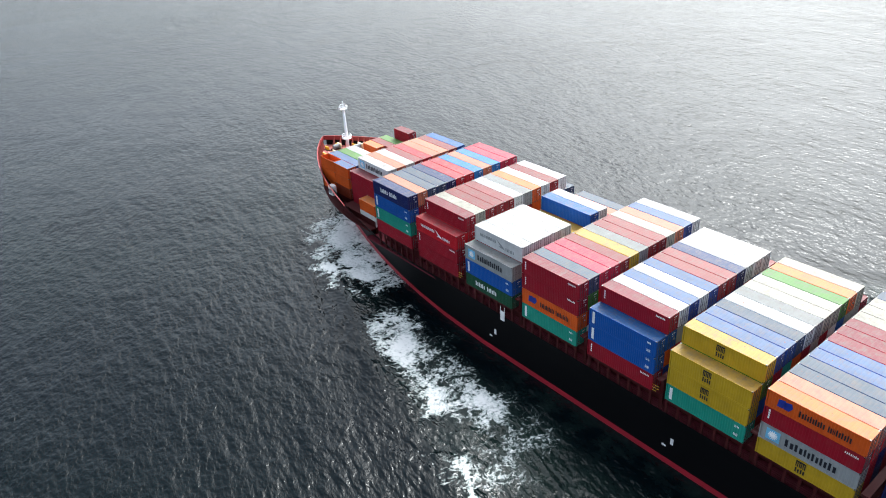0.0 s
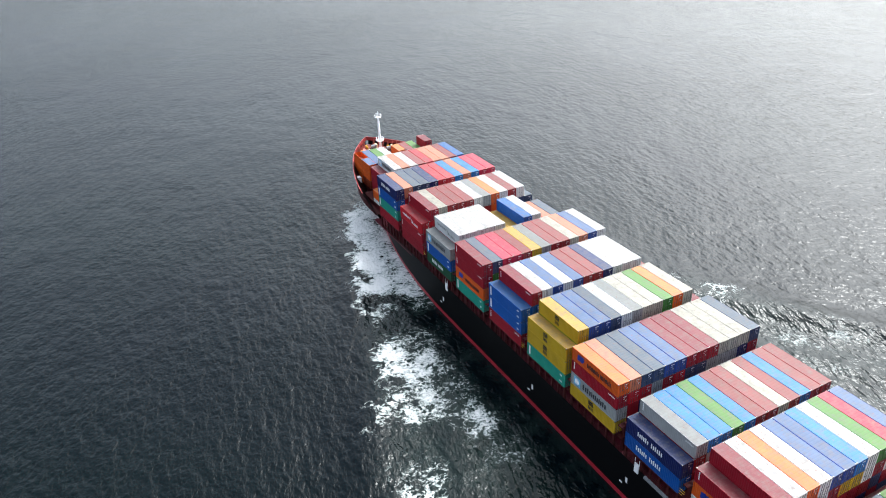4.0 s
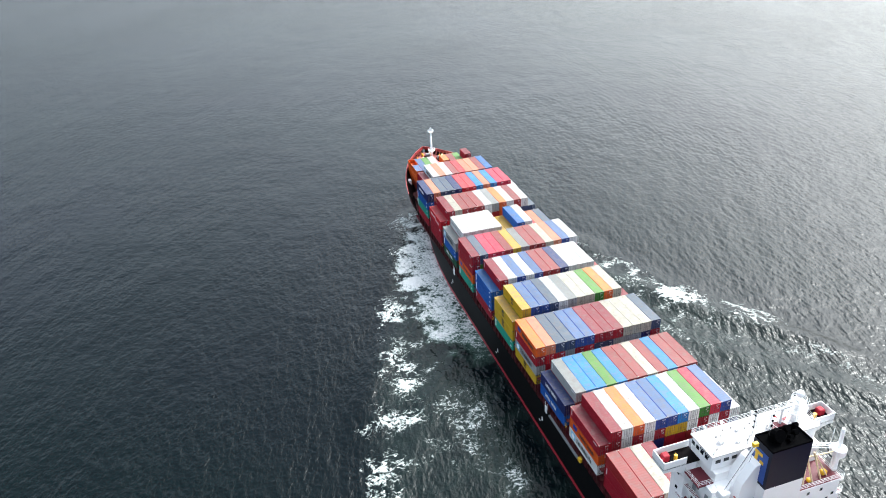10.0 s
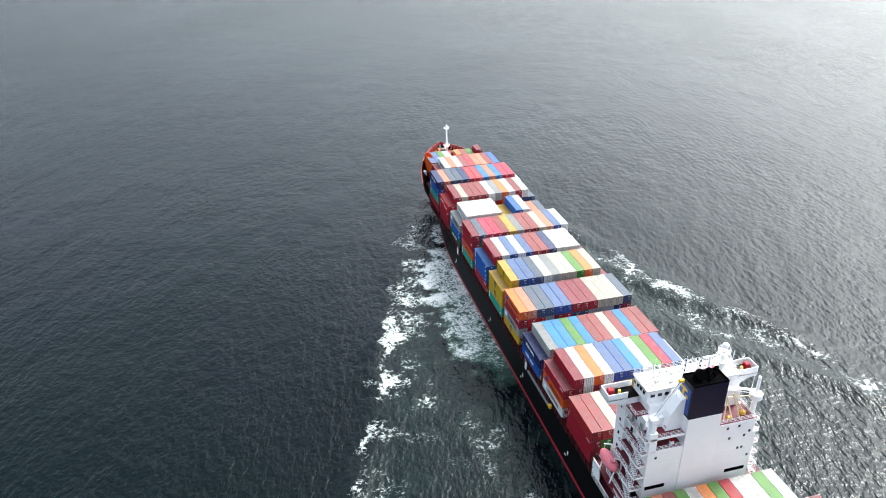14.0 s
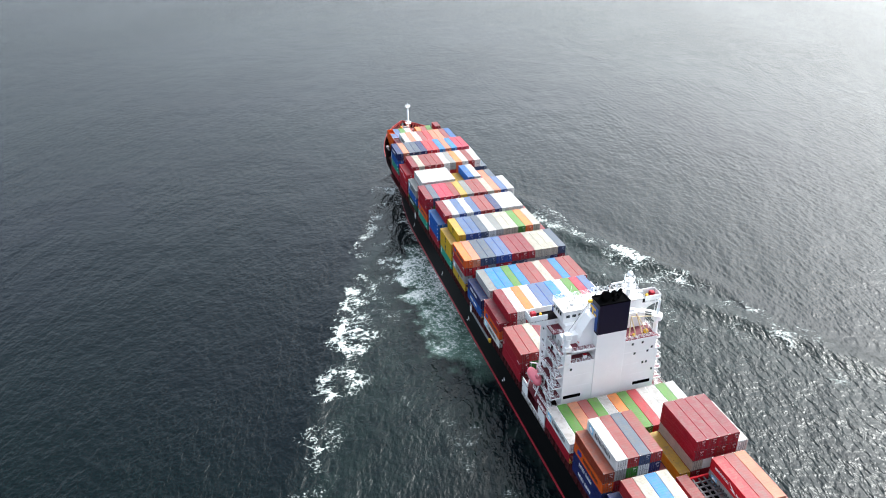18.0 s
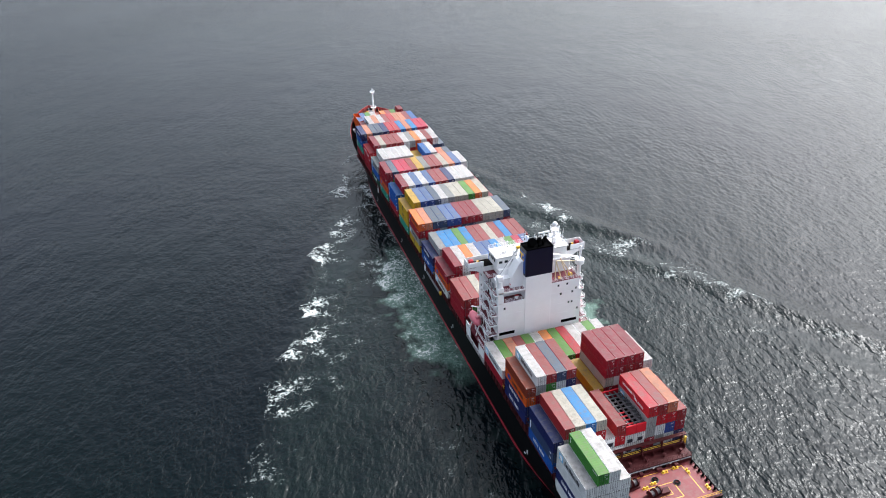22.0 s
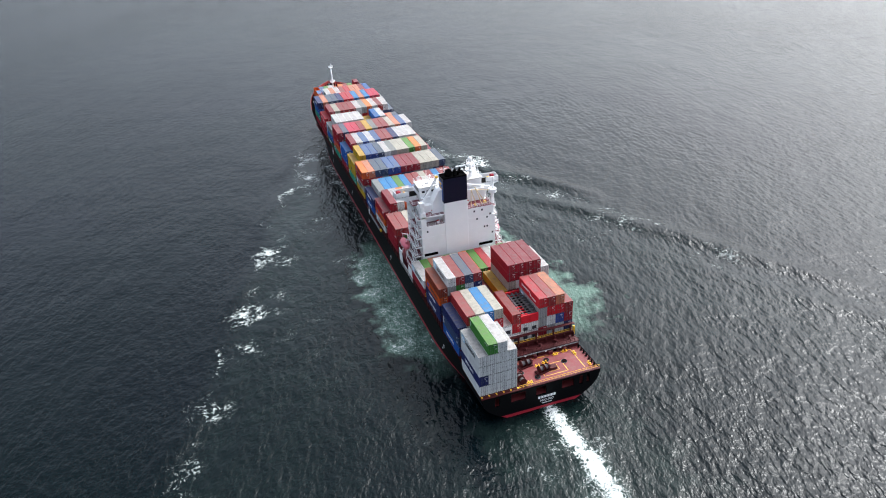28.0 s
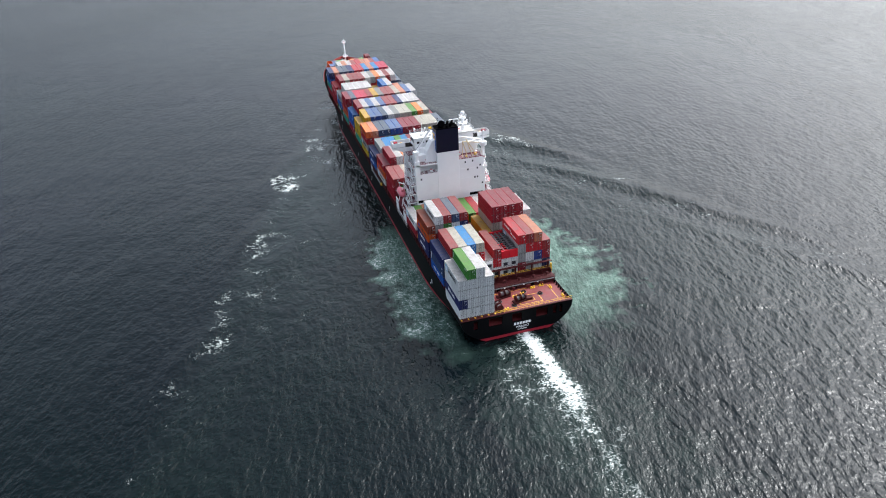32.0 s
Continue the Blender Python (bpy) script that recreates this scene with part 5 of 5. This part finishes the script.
# side terraces with stairs
for s in (-1, 1):
    for k, z in enumerate((13.6, 16.6, 19.6, 22.6, 25.6, 28.6)):
        out = 14.6 - 0.45 * k
        ya, yf = AFT + 0.4, -51.0 + 0.6 * k if k > 2 else -49.0
        a, b = s * 11.6, s * out
        box_part("terrace", (min(a, b), max(a, b), ya, yf, z - 0.14, z), DECK_RED, house, "dark red side deck", 0)
        box_part("terrace_edge", (min(a, b), max(a, b), ya - 0.1, ya, z - 0.35, z + 0.02), STEEL_WHITE, house, bevel=0)
        box_part("terrace_edge", (b - 0.05, b + 0.05, ya, yf, z - 0.35, z + 0.02), STEEL_WHITE, house, bevel=0)
        rail([(s * 11.7, ya - 0.05), (b, ya - 0.05), (b, yf)], z, house)
        if k < 5:
            stair(s * (out - 0.7), ya + 0.6, ya + 3.2, z, z + 3.0, house)
        for y in (-54.6, -51.6):
            # Every other deck has dark plates in place of shaded openings.
            box_part("side_door", (s * 11.62 - 0.06 if s < 0 else 11.9, s * 11.62 if s < 0 else 11.96, y - 0.4, y + 0.4, z + 0.15, z + 2.0), GREY_STEEL if k % 2 else DARK_GLASS, house, "plate for a side opening, dark on alternate decks", 0)
    # screen plating from the main deck
    box_part("side_screen", (s * 15.8 - 0.1, s * 15.8 + 0.1, -59.0, -55.2, 8.6, 13.4), STEEL_WHITE, house, "white side plating", 0)
    box_part("side_screen", (s * 15.8 - 0.1, s * 15.8 + 0.1, -48.6, -45.4, 8.6, 14.2), STEEL_WHITE, house, "white side plating", 0)
    box_part("side_screen", (s * 15.8 - 0.1, s * 15.8 + 0.1, -55.2, -48.6, 8.6, 10.4), STEEL_WHITE, house, "white side plating", 0)
    box_part("boat_deck", (min(s * 13.2, s * 15.9), max(s * 13.2, s * 15.9), -59.0, -45.4, 13.3, 13.5), DECK_RED, house, "dark red boat deck", 0)
    rail([(s * 13.3, -58.9), (s * 15.8, -58.9), (s * 15.8, -54.5)], 13.5, house)

# small round-cornered windows, and long black plates for the shade in vents
for x, z in ((5.2, 28.1), (7.7, 28.2), (6.0, 25.4), (9.3, 25.5), (8.4, 22.4), (9.3, 22.4), (-9.8, 24.4), (11.0, 20.0), (10.3, 26.4)):
    box_part("window_frame", (x - 0.27, x + 0.27, AFT - 0.03, AFT + 0.02, z - 0.33, z + 0.33), GREY_STEEL, house, "", 0.02)
    box_part("window", (x - 0.19, x + 0.19, AFT - 0.05, AFT + 0.02, z - 0.25, z + 0.25), DARK_GLASS, house, "small dark window", 0.02)
for x0, x1 in ((-11.2, -6.9), (6.5, 11.0)):
    box_part("vent", (x0, x1, AFT - 0.02, AFT + 0.1, 16.2, 17.1), SOOT_SHADE_BLACK, house, "long black plate for the shade in a vent", 0)
for z in (19.4, 22.5):
    box_part("wall_seam", (-11.6, 11.9, AFT - 0.012, AFT + 0.02, z, z + 0.05), STEEL_WHITE, house, bevel=0)
for y, z in ((-52.0, 29.6), (-50.4, 30.6), (-53.4, 28.0)):
    box_part("window", (-11.26, -11.2, y - 0.25, y + 0.25, z - 0.35, z + 0.35), DARK_GLASS, house, "small dark window", 0)

# ---- funnel ----
funnel = thing("funnel", "navy and blue funnel with black exhaust pipes", "ship funnel")
aboard.append(funnel)
box_part("casing", (-4.2, 3.1, -58.25, -53.9, 13.6, 32.65), STEEL_WHITE, funnel, bevel=0.06)
bm = bmesh.new()
add_prism(bm, [(-4.2, -58.25), (3.1, -58.25), (3.1, -54.2), (-4.2, -54.2)], "z", 32.65, 40.2)
part("funnel_shell", bm, FUNNEL_DARK, funnel)
box_part("side_panel", (-4.26, -4.2, -57.7, -54.2, 33.2, 39.0), FUNNEL_BLUE, funnel, "blue painted side", 0)
bm = bmesh.new()
add_box(bm, -4.3, -4.26, -56.6, -54.2, 37.9, 38.5)
add_box(bm, -4.3, -4.26, -55.7, -55.1, 35.4, 37.9)
add_box(bm, -4.3, -4.26, -57.0, -56.2, 36.6, 37.2)
part("side_sign", bm, YELLOW, funnel, "yellow painted sign")
box_part("top_plate", (-4.0, 2.9, -58.0, -54.4, 40.2, 40.22), SOOT_SHADE_BLACK, funnel, "", 0)
for x0, x1, y0, y1 in ((-4.2, 3.1, -58.25, -58.1), (-4.2, 3.1, -54.35, -54.2), (-4.2, -4.05, -58.1, -54.35), (2.95, 3.1, -58.1, -54.35)):
    box_part("top_lip", (x0, x1, y0, y1, 40.2, 40.55), SOOT_SHADE_BLACK, funnel, "", 0)
for x, y, r, z in ((-1.9, -55.9, 1.0, 41.7), (0.4, -55.2, 0.45, 41.6), (1.2, -56.2, 0.4, 41.4), (0.1, -56.6, 0.35, 41.2), (2.0, -55.2, 0.35, 41.8), (-0.3, -57.0, 0.3, 41.0)):
    bm = bmesh.new()
    add_rod(bm, (x, y, 39.9), (x, y + 0.1, z - 0.5), r, r, 12)
    add_rod(bm, (x, y + 0.1, z - 0.5), (x, y - 0.7 * r - 0.2, z), r, r * 1.02, 12)
    part("exhaust_pipe", bm, SOOT_SHADE_BLACK, funnel, "sooty exhaust pipe")
bm = bmesh.new()
add_prism(bm, [(-7.6, 29.3), (-4.2, 29.3), (-4.2, 36.6), (-5.2, 36.2), (-7.0, 33.0)], "y", -56.6, -53.2)
part("engine_casing", bm, STEEL_WHITE, funnel)

# ---- provision crane on the port quarter ----
crane = thing("provision_crane", "white provision crane with a raised lattice jib", "crane")
aboard.append(crane)
bm = bmesh.new()
add_rod(bm, (-10.9, -57.2, 30.6), (-10.9, -57.2, 32.4), 0.75, 0.75, 12)
part("pedestal", bm, STEEL_WHITE, crane)
box_part("cab", (-11.7, -10.1, -57.9, -56.5, 32.4, 33.9), STEEL_WHITE, crane, bevel=0.15)
rods = []
a, b = Vector((-10.9, -57.2, 33.2)), Vector((-5.4, -55.9, 40.4))
for o in ((-0.25, 0.3), (0.25, 0.3), (-0.25, -0.3), (0.25, -0.3)):
    off = Vector((0, o[0], o[1]))
    rods.append((a + off, b + off * 0.6, 0.1))
for k in range(9):
    p, q = a.lerp(b, k / 9), a.lerp(b, (k + 1) / 9)
    rods += [(p + Vector((0, -0.25, 0.3)), q + Vector((0, 0.25, -0.3)), 0.06), (p + Vector((0, 0.25, 0.3)), q + Vector((0, -0.25, -0.3)), 0.06)]
rods_part("jib", [(tuple(p), tuple(q), r) for p, q, r in rods], STEEL_WHITE, crane, sides=5)
rods_part("luffing_wire", [((-10.9, -57.2, 34.2), (-5.4, -55.9, 40.6), 0.04), ((-5.4, -55.9, 40.3), (-6.4, -56.4, 37.6), 0.035)], SOOT_SHADE_BLACK, crane, sides=4)
box_part("jib_head", (-5.9, -5.0, -56.2, -55.6, 40.1, 40.8), YELLOW, crane, "yellow jib head", 0.05)

# ---- starboard crane and cream frame ----
crane2 = thing("deck_crane", "white deck crane with a cream lattice frame", "crane")
aboard.append(crane2)
bm = bmesh.new()
add_rod(bm, (12.2, -55.6, 25.6), (12.2, -55.6, 32.2), 0.55, 0.5, 12)
part("pedestal", bm, STEEL_WHITE, crane2)
bm = bmesh.new()
add_rod(bm, (12.2, -55.6, 32.2), (12.2, -55.6, 33.4), 1.25, 1.25, 14)
part("slew_ring", bm, STEEL_WHITE, crane2)
rods_part("tower", [((12.2, -55.6, 33.2), (12.6, -55.2, 37.0), 0.32)], STEEL_WHITE, crane2)
rods = [((11.8, -55.6, 34.0), (3.4, -55.0, 36.2), 0.1), ((11.8, -55.0, 34.0), (3.4, -54.4, 36.2), 0.1), ((11.8, -55.3, 33.2), (3.6, -54.7, 35.6), 0.08)]
for k in range(8):
    f, g = k / 8, (k + 1) / 8
    p, q = Vector((11.8, -55.6, 34.0)).lerp(Vector((3.4, -55.0, 36.2)), f), Vector((11.8, -55.0, 34.0)).lerp(Vector((3.4, -54.4, 36.2)), g)
    rods.append((tuple(p), tuple(q), 0.07))
rods_part("jib", rods, STEEL_WHITE, crane2, "white lattice jib")
rods = [((8.2, -57.0, 29.35), (6.2, -56.4, 35.2), 0.16), ((6.4, -57.2, 29.35), (5.0, -56.4, 34.6), 0.16), ((9.6, -56.8, 29.35), (6.2, -56.4, 35.2), 0.13), ((4.6, -57.2, 29.35), (5.0, -56.4, 34.6), 0.12),
        ((5.0, -56.4, 34.6), (10.8, -55.8, 33.2), 0.12)]
rods_part("support_frame", rods, CREAM, crane2, "cream slanting frame")
box_part("winch", (8.8, 9.8, -56.8, -55.9, 29.35, 30.2), YELLOW, crane2, "yellow winch", 0.15)
box_part("winch_motor", (5.7, 6.4, -57.2, -56.5, 29.35, 29.95), YELLOW, crane2, "yellow winch", 0.1)

# ---- monkey island: masts, radar, domes and rails ----
top = thing("radar_mast", "white radar mast with platform, scanners and lights", "mast")
aboard.append(top)
bm = bmesh.new()
add_rod(bm, (7.2, -50.4, 36.45), (7.2, -50.4, 40.8), 0.65, 0.4, 10)
part("mast_pole", bm, STEEL_WHITE, top)
for z, r in ((38.6, 1.6), (40.4, 1.2)):
    bm = bmesh.new()
    add_rod(bm, (7.2, -50.4, z), (7.2, -50.4, z + 0.1), r, r, 8)
    part("mast_platform", bm, STEEL_WHITE, top)
    ring = [(7.2 + r * math.cos(2 * math.pi * k / 8), -50.4 + r * math.sin(2 * math.pi * k / 8)) for k in range(9)]
    for up in (0.5, 1.0):
        rods_part("rail_hoop", [((*p, z + up), (*q, z + up), 0.045) for p, q in zip(ring, ring[1:])], STEEL_WHITE, top, sides=4)
    for p in ring[:8]:
        rods_part("rail_post", [((*p, z), (*p, z + 1.0), 0.05)], STEEL_WHITE, top, sides=4)
bm = bmesh.new()
bmesh.ops.create_icosphere(bm, subdivisions=2, radius=0.7, matrix=Matrix.Translation((7.2, -50.4, 42.0)))
part("satellite_dome", bm, STEEL_WHITE, top, "white satellite dome", smooth=True)
box_part("scanner", (2.4, 5.6, -50.9, -50.5, 40.1, 40.45), STEEL_WHITE, top, "white radar scanner", 0.05)
rods_part("scanner_post", [((4.0, -50.7, 36.45), (4.0, -50.7, 40.1), 0.22), ((7.2, -50.4, 38.2), (4.0, -50.7, 38.2), 0.12)], STEEL_WHITE, top)
bm = bmesh.new()
add_rod(bm, (3.4, -51.6, 37.0), (3.4, -51.6, 37.1), 1.5, 1.5, 12)
part("lookout_floor", bm, DECK_RED, top, "dark red platform floor")
ring = [(3.4 + 1.5 * math.cos(k * math.pi / 5), -51.6 + 1.5 * math.sin(k * math.pi / 5)) for k in range(11)]
for up in (37.6, 38.1):
    rods_part("lookout_hoop", [((*p, up), (*q, up), 0.05) for p, q in zip(ring, ring[1:])], STEEL_WHITE, top, sides=4)
for p in ring[:10]:
    rods_part("lookout_post", [((*p, 36.45), (*p, 38.1), 0.05)], STEEL_WHITE, top, sides=4)
rods_part("signal_yard", [((-1.4, -50.9, 36.45), (-1.4, -50.9, 41.6), 0.14), ((-1.4, -52.3, 36.45), (-1.4, -50.9, 40.6), 0.08), ((-2.6, -50.9, 40.4), (-0.2, -50.9, 40.4), 0.07),
                          ((-2.2, -50.9, 38.6), (-0.6, -50.9, 38.6), 0.06)], STEEL_WHITE, top)
for z in (38.2, 39.4, 40.6, 41.4):
    box_part("signal_light", (-1.62, -1.42, -51.1, -50.8, z, z + 0.28), SOOT_SHADE_BLACK, top, "dark lantern", 0)
roof_rail = thing("roof_rail", "white hand rail round the wheelhouse roof", "rail")
rail([(-10.1, -52.8), (-10.1, -47.2), (10.1, -47.2), (10.1, -52.8), (4.0, -52.8)], 36.45, roof_rail)
aboard.append(roof_rail)
for x, y, h in ((-8.6, -48.2, 1.6), (-5.0, -47.8, 1.2), (0.8, -47.8, 1.5), (9.2, -48.4, 2.0), (5.4, -48.0, 1.4), (9.0, -52.0, 1.2)):
    aerial = thing("aerial", "white roof aerial with a small dome", "aerial", "roof aerials")
    bm = bmesh.new()
    add_rod(bm, (x, y, 36.45), (x, y, 36.45 + h), 0.08, 0.06, 6)
    part("post", bm, STEEL_WHITE, aerial)
    bm = bmesh.new()
    bmesh.ops.create_icosphere(bm, subdivisions=2, radius=0.3, matrix=Matrix.Translation((x, y, 36.55 + h)))
    part("dome", bm, STEEL_WHITE, aerial, smooth=True)
    aboard.append(aerial)
for x, y, w in ((-7.0, -50.6, 0.8), (-4.4, -51.4, 0.6), (-3.0, -49.2, 0.5)):
    locker = thing("roof_locker", "small white locker on the wheelhouse roof", "locker")
    box_part("case", (x - w / 2, x + w / 2, y - w / 2, y + w / 2, 36.45, 36.45 + w * 0.8), STEEL_WHITE, locker, bevel=0.05)
    box_part("lid", (x - w / 2 - 0.04, x + w / 2 + 0.04, y - w / 2 - 0.04, y + w / 2 + 0.04, 36.45 + w * 0.8, 36.5 + w * 0.8), STEEL_WHITE, locker, bevel=0.02)
    aboard.append(locker)


# ---- lifeboats ----
def lifeboat(s):
    boat = thing("lifeboat", "faded pink-orange enclosed lifeboat hung in white davits", "lifeboat", "lifeboats")
    rings = []
    bm = bmesh.new()
    n, m = 12, 14
    for i in range(n + 1):
        f = i / n
        w = 1.35 * max(0.03, 1 - abs(2 * f - 1) ** 2.6) ** 0.6
        rings.append([bm.verts.new((w * math.cos(t), -3.1 + 6.2 * f, 1.35 * max(0.1, 1 - abs(2 * f - 1) ** 3) ** 0.5 * (math.sin(t) * (1.0 if math.sin(t) < 0 else 0.95)))) for t in (2 * math.pi * k / m for k in range(m))])
    for a, b in zip(rings, rings[1:]):
        for k in range(m):
            bm.faces.new((a[k], a[(k + 1) % m], b[(k + 1) % m], b[k]))
    bm.faces.new(rings[0])
    bm.faces.new(rings[-1][::-1])
    part("boat_hull", bm, ORANGE, boat, smooth=True)
    box_part("conning_hatch", (-0.5, 0.5, -2.3, -1.3, 1.0, 1.75), ORANGE, boat, bevel=0.12)
    box_part("fender_strip", (-1.38, 1.38, -1.9, 1.9, -0.12, 0.06), GREY_STEEL, boat, "", 0.03)
    for y in (-2.2, 2.2):
        rods_part("davit", [((-0.6 * s * -1, y, -4.2), (-0.2 * s, y, -1.2), 0.16), ((-1.6 * s, y, -3.6), (-1.6 * s, y, 1.8), 0.18), ((-1.6 * s, y, 1.8), (0.2 * s, y, 2.5), 0.15), ((0.0, y, 2.4), (0.0, y, 1.1), 0.05)], STEEL_WHITE, boat)
    boat.matrix_basis = Matrix.Translation((s * 14.9, -50.0, 17.6))
    aboard.append(boat)


lifeboat(-1)
lifeboat(1)


# ---- small gear about the deckhouse ----
for x, y, z, tall in ((-6.2, -48.0, 36.45, 3.4), (-9.6, -52.4, 36.45, 2.6), (6.3, -52.3, 36.45, 4.2), (9.8, -50.0, 36.45, 3.6), (12.6, -53.6, 31.3, 4.6), (-3.2, -52.2, 36.45, 3.2)):
    whip = thing("whip_aerial", "thin white whip aerial on the deckhouse", "aerial", "whip aerials")
    rods_part("mount", [((x, y, z), (x, y, z + 0.5), 0.12)], STEEL_WHITE, whip, sides=6)
    rods_part("whip", [((x, y, z + 0.5), (x + 0.1, y, z + tall), 0.05)], STEEL_WHITE, whip, sides=5)
    aboard.append(whip)
for x, y, z in ((-10.6, -56.0, 26.05), (-6.0, -56.9, 26.05), (-7.2, -56.2, 29.25), (4.4, -54.4, 29.35), (10.2, -52.4, 29.35)):
    locker = thing("deck_locker", "small white locker on a red deck of the house", "locker", "deck lockers")
    box_part("case", (x - 0.4, x + 0.4, y - 0.3, y + 0.3, z, z + 0.9), STEEL_WHITE, locker, bevel=0.04)
    box_part("lid", (x - 0.43, x + 0.43, y - 0.33, y + 0.33, z + 0.9, z + 0.96), BOX["R"], locker, "red lid", 0.02)
    aboard.append(locker)
lattice = thing("lattice_mast", "slender white lattice mast with lanterns on the roof", "mast")
corners = [(-0.35, -0.35), (0.35, -0.35), (0.35, 0.35), (-0.35, 0.35)]
for cx, cy in corners:
    rods_part("leg", [((1.2 + cx, -51.4 + cy, 36.45), (1.2 + 0.4 * cx, -51.4 + 0.4 * cy, 40.6), 0.06)], STEEL_WHITE, lattice, sides=5)
for k in range(7):
    f, g = k / 7, (k + 1) / 7
    a, b = 1 - 0.6 * f, 1 - 0.6 * g
    z0, z1 = 36.45 + 4.15 * f, 36.45 + 4.15 * g
    rods_part("brace", [((1.2 + a * p[0], -51.4 + a * p[1], z0), (1.2 + b * q[0], -51.4 + b * q[1], z1), 0.035) for p, q in zip(corners, corners[1:] + corners[:1])], STEEL_WHITE, lattice, sides=4)
for z in (38.4, 39.5, 40.6):
    box_part("lantern", (0.95, 1.2, -52.1, -51.85, z, z + 0.3), SOOT_SHADE_BLACK, lattice, "dark lantern", 0.02)
aboard.append(lattice)
rnd = random.Random(11)
for k in range(10):
    x, y = -8.6 + 1.15 * k + rnd.uniform(-0.4, 0.4), rnd.choice((-48.6, -49.4, -50.2, -51.8)) + rnd.uniform(-0.2, 0.2)
    vent = thing("roof_fitting", "small dark-topped fitting on the white roof", "roof fitting", "roof fittings")
    rods_part("stem", [((x, y, 36.45), (x, y, 36.75), 0.09)], STEEL_WHITE, vent, sides=8)
    rods_part("cap", [((x, y, 36.75), (x, y, 36.88), 0.16)], RACK_GREY, vent, "dark cap", sides=8)
    aboard.append(vent)
bm = bmesh.new()
for k in range(3):
    add_box(bm, 4.6 + 1.3 * k, 5.2 + 1.3 * k, -49.0 - 0.5 * k, -48.5 - 0.5 * k, 36.452, 36.466)
part("roof_mark", bm, BOX["R"], house, "red painted squares")["kind"] = "stuff"


def motions():
    for ob in aboard:
        start = ob.matrix_basis.copy()
        walk(ob, [(0.0, start), (SECONDS, Matrix.Translation((0, SPEED * SECONDS, 0)) @ start)])


motions()
